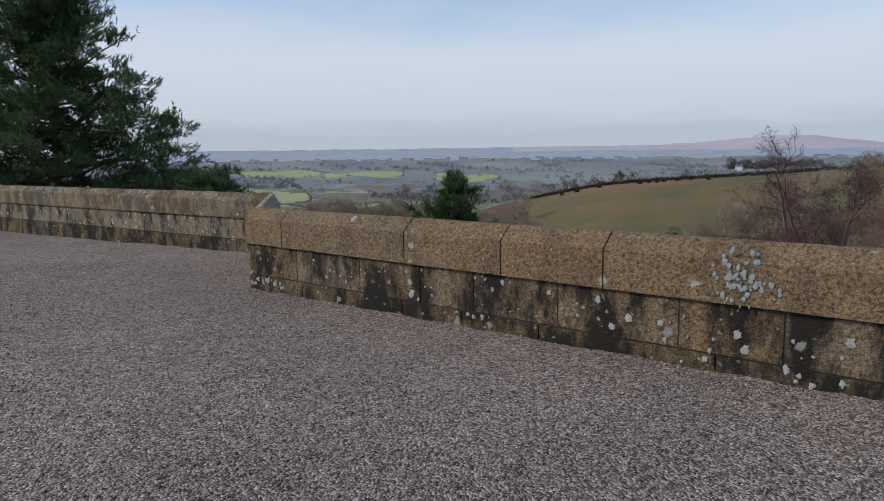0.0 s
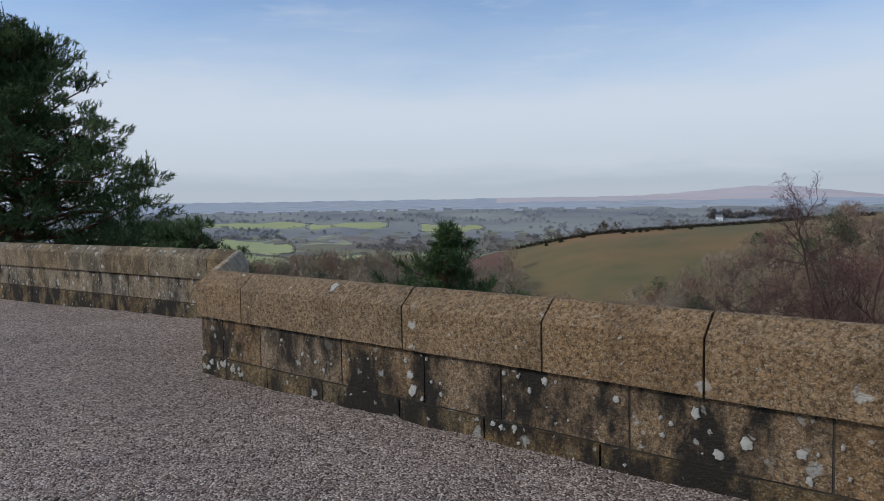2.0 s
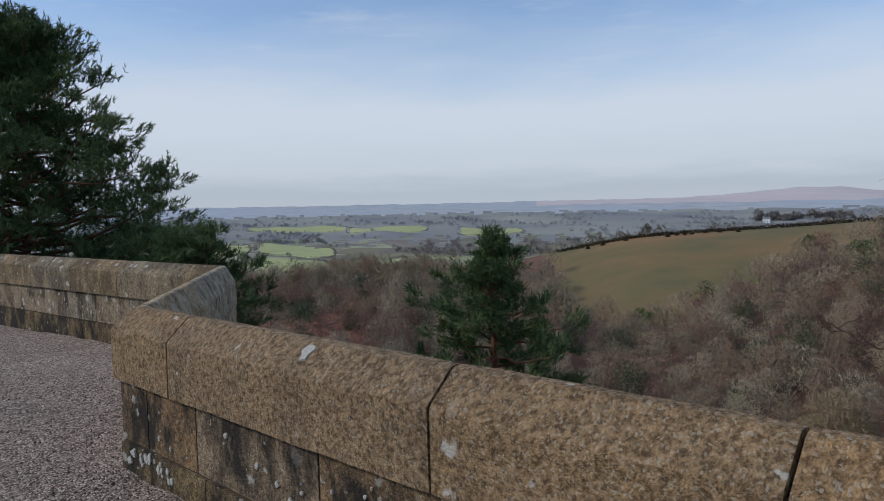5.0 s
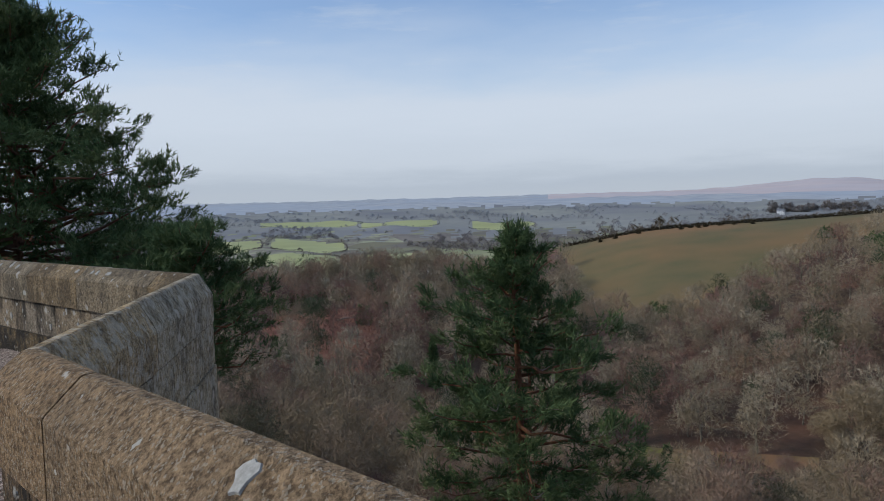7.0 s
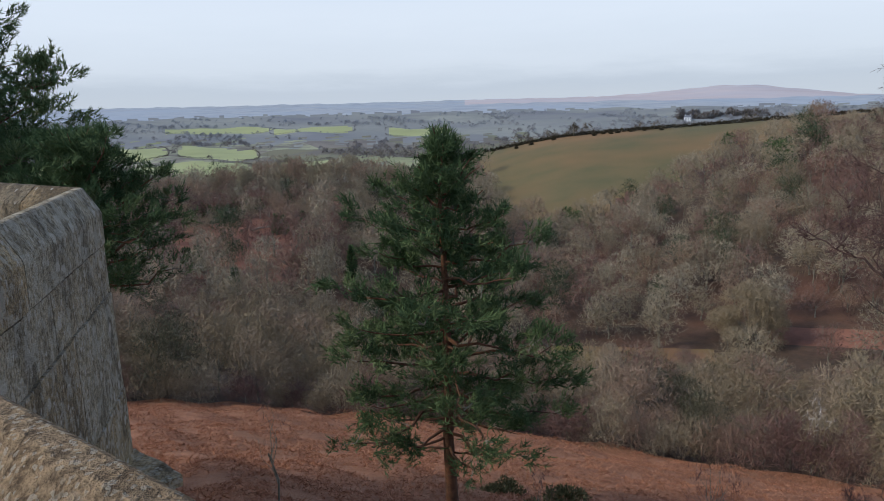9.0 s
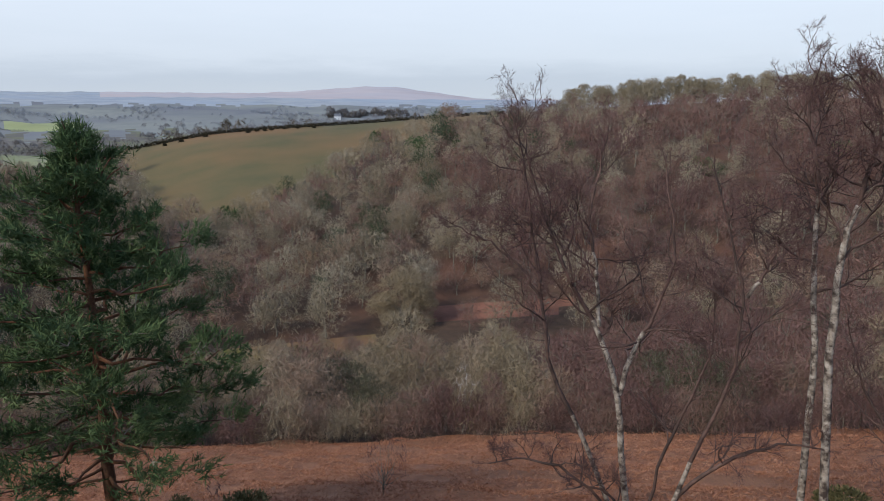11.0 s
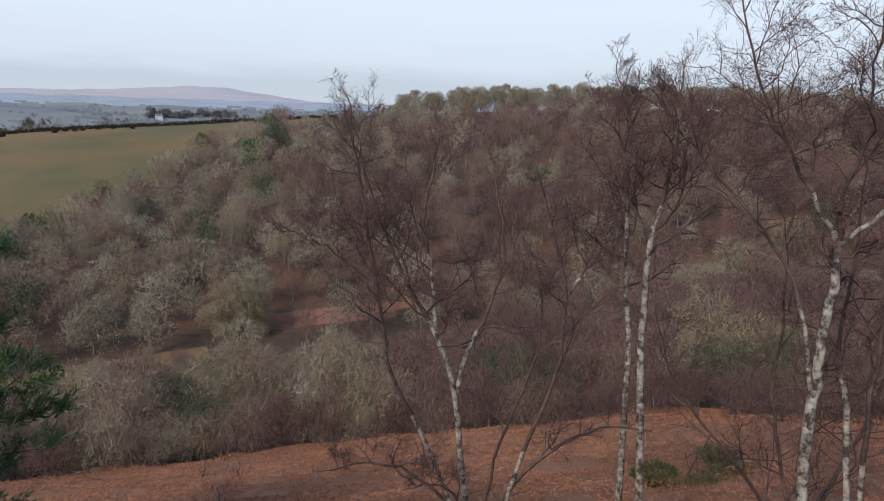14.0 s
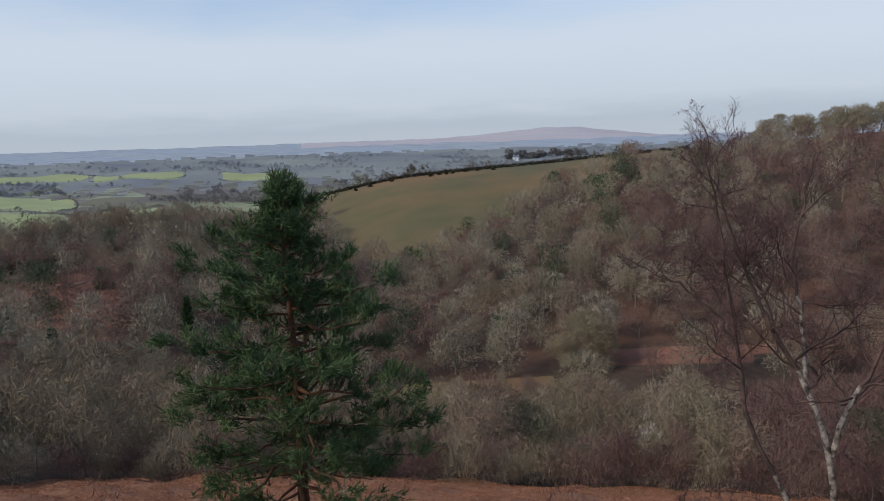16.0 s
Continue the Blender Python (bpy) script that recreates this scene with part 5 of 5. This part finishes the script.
def cottage(az, d, turn):
    """A far white house with a slate roof, chimneys and windows."""
    x, y = polar(az, d)
    ob = new("house")
    ob.location, ob.rotation_euler, ob.scale = (x, y, land_z(x, y) + 2.0), (0, 0, radians(turn)), (0.6, 0.8, 1.0)
    bm = bmesh.new()
    bmesh.ops.create_cube(bm, size=1.0, matrix=Matrix.Translation((0, 0, 2.0)) @ Matrix.Diagonal((22, 8, 9, 1)))
    part("wall", bm, PLASTER, ob)
    bm = bmesh.new()
    sec = [(-4.6, 6.4), (0, 10.2), (4.6, 6.4)]
    a, b = [[bm.verts.new((sx, p, q)) for p, q in sec] for sx in (-11.6, 11.6)]
    bm.faces.new(a)
    bm.faces.new(b[::-1])
    for i in range(3):
        bm.faces.new((a[i], b[i], b[(i + 1) % 3], a[(i + 1) % 3]))
    bmesh.ops.recalc_face_normals(bm, faces=bm.faces)
    roof = part("roof", bm, SLATE, ob)
    for cx in (-8, 8):
        bm = bmesh.new()
        bmesh.ops.create_cube(bm, size=1.0, matrix=Matrix.Translation((cx, 0, 10.6)) @ Matrix.Diagonal((1.4, 1.4, 2.4, 1)))
        part("chimney", bm, PLASTER, roof)
    for wx in (-8, -3, 3, 8):
        for wz in (1.4, 4.4):
            bm = bmesh.new()
            bmesh.ops.create_cube(bm, size=1.0, matrix=Matrix.Translation((wx, -4.02, wz)) @ Matrix.Diagonal((1.3, 0.12, 1.6, 1)))
            part("window", bm, GLASS, ob)
    tagged(ob, "far white two-storey house with a slate roof among conifers", "house")


cottage(18.2, 1560, -10)
# these conifers use the far-wood colours that have haze mixed in
for az, d, h, sd in ((17.75, 1600, 24, 91), (18.7, 1610, 20, 92), (19.4, 1600, 17, 93), (20.3, 1650, 13, 94), (21.3, 1650, 18, 95), (22.4, 1660, 17, 96), (23.4, 1640, 19, 97)):
    leafy_bush("conifer_clump", az, d, 16.0, h, "hazy clump of dark conifers near the far house", sd, material=HAZY_TWIG, count=420, leaf=2.2)


def bracken_cover():
    """Dead fronds lying over the slope."""
    r = np.random.RandomState(77)
    n = 125000
    d = 5 + 46 * r.rand(n) ** 0.75
    az = np.radians(r.uniform(-42, 88, n))
    keep = d < wood_edge(np.degrees(az)) - 0.5
    d, az = d[keep], az[keep]
    x, y = EYE_X + np.sin(az) * d, EYE_Y + np.cos(az) * d
    clump = np.sin(x * 1.9 + 2 * np.sin(y * 0.8)) + np.sin(y * 1.6 + x * 0.7)
    x, y, clump = x[clump > -0.9], y[clump > -0.9], clump[clump > -0.9]
    pts = np.stack((x, y, land(x, y) + 0.05 + 0.10 * np.clip(clump, 0, 2)), -1)
    ways = np.stack((r.normal(size=len(x)) * 0.8, r.normal(size=len(x)) * 0.8 - 0.3, r.uniform(0.1, 0.6, len(x))), -1)
    v, f, t = tuft_mesh(pts, ways, 0.17, 0.032, 3, 7, r.rand(len(x)))
    tagged(new("bracken", mesh_of("bracken", v, f, FROND, t)), "flattened rust-brown dead bracken fronds covering the slope", "bracken", kind="stuff")


bracken_cover()


def stone_ledge():
    """A rough granite slab on a pier against the outside of the wall."""
    ob = new("stone_ledge")
    ob.location, ob.rotation_euler = (-2.955, 11.455, -1.04), (0, 0, radians(-38))
    for name, size, z, low in (("slab", (0.66, 0.434, 0.08), 0.0, 0), ("pier", (0.30, 0.22, 2.9), -1.5, 0)):
        bm = bmesh.new()
        bmesh.ops.create_cube(bm, size=1.0)
        bmesh.ops.subdivide_edges(bm, edges=bm.edges, cuts=5, use_grid_fill=True)
        for v in bm.verts:
            v.co = Vector((v.co.x * size[0], v.co.y * size[1], v.co.z * size[2] + z))
            v.co += noise.noise_vector(v.co * 5.0) * 0.018
        part(name, bm, OUTER, ob)
    tagged(ob, "lichen-grey granite slab ledge on the outside of the parapet", "ledge")


stone_ledge()


build_parapet()
gravel_stones()


def lichens():
    r = random.Random(5)
    patch("near", 1.73, 0.078, 0.940, 0.036, LICHEN, 1, 1.3, 1)
    for k in range(70):
        patch("near", 5.35 + r.gauss(0, 0.09), -0.002, 0.74 + r.gauss(0, 0.08), r.uniform(0.006, 0.020), GREY_LICHEN, 0, r.uniform(0.8, 1.5), 100 + k)
    big = ((4.36, 0.50, 0.036), (4.60, 0.40, 0.045), (4.47, 0.32, 0.036), (4.83, 0.40, 0.034), (4.86, 0.29, 0.022), (3.52, 0.53, 0.030), (3.42, 0.46, 0.020), (3.95, 0.50, 0.026), (5.33, 0.40, 0.036), (5.38, 0.31, 0.040), (5.16, 0.27, 0.022), (2.50, 0.42, 0.040), (2.52, 0.32, 0.048), (2.46, 0.51, 0.022), (2.60, 0.28, 0.020), (1.15, 0.50, 0.022), (1.40, 0.42, 0.020), (1.55, 0.38, 0.020), (5.95, 0.45, 0.040), (6.2, 0.33, 0.03))
    for k, (s, z, size) in enumerate(big):
        patch("near", s, 0.033, z, size * 0.75, LICHEN, 0, r.uniform(0.9, 1.5), 200 + k)
    for k in range(44):
        s, z = r.uniform(0.1, 7.0), r.uniform(0.30, 0.56)
        patch("near", s, 0.033, z, r.uniform(0.005, 0.014), LICHEN, 0, r.uniform(0.8, 1.6), 300 + k)
    for k in range(36):
        s = r.choice((r.uniform(0.05, 0.7), r.uniform(3.0, 6.8)))
        patch("near", s, 0.020, r.uniform(0.14, 0.235), r.uniform(0.010, 0.026), LICHEN, 0, r.uniform(0.7, 1.5), 400 + k)
    for k in range(46):
        s = r.uniform(0.6, 9.0)
        if r.random() < 0.45:
            patch("far", s, 0.075, 0.938, r.uniform(0.014, 0.034), LICHEN, 1, 1.2, 500 + k)
        else:
            patch("far", s, 0.033, r.uniform(0.28, 0.56), r.uniform(0.010, 0.026), LICHEN, 0, 1.6, 500 + k)


lichens()
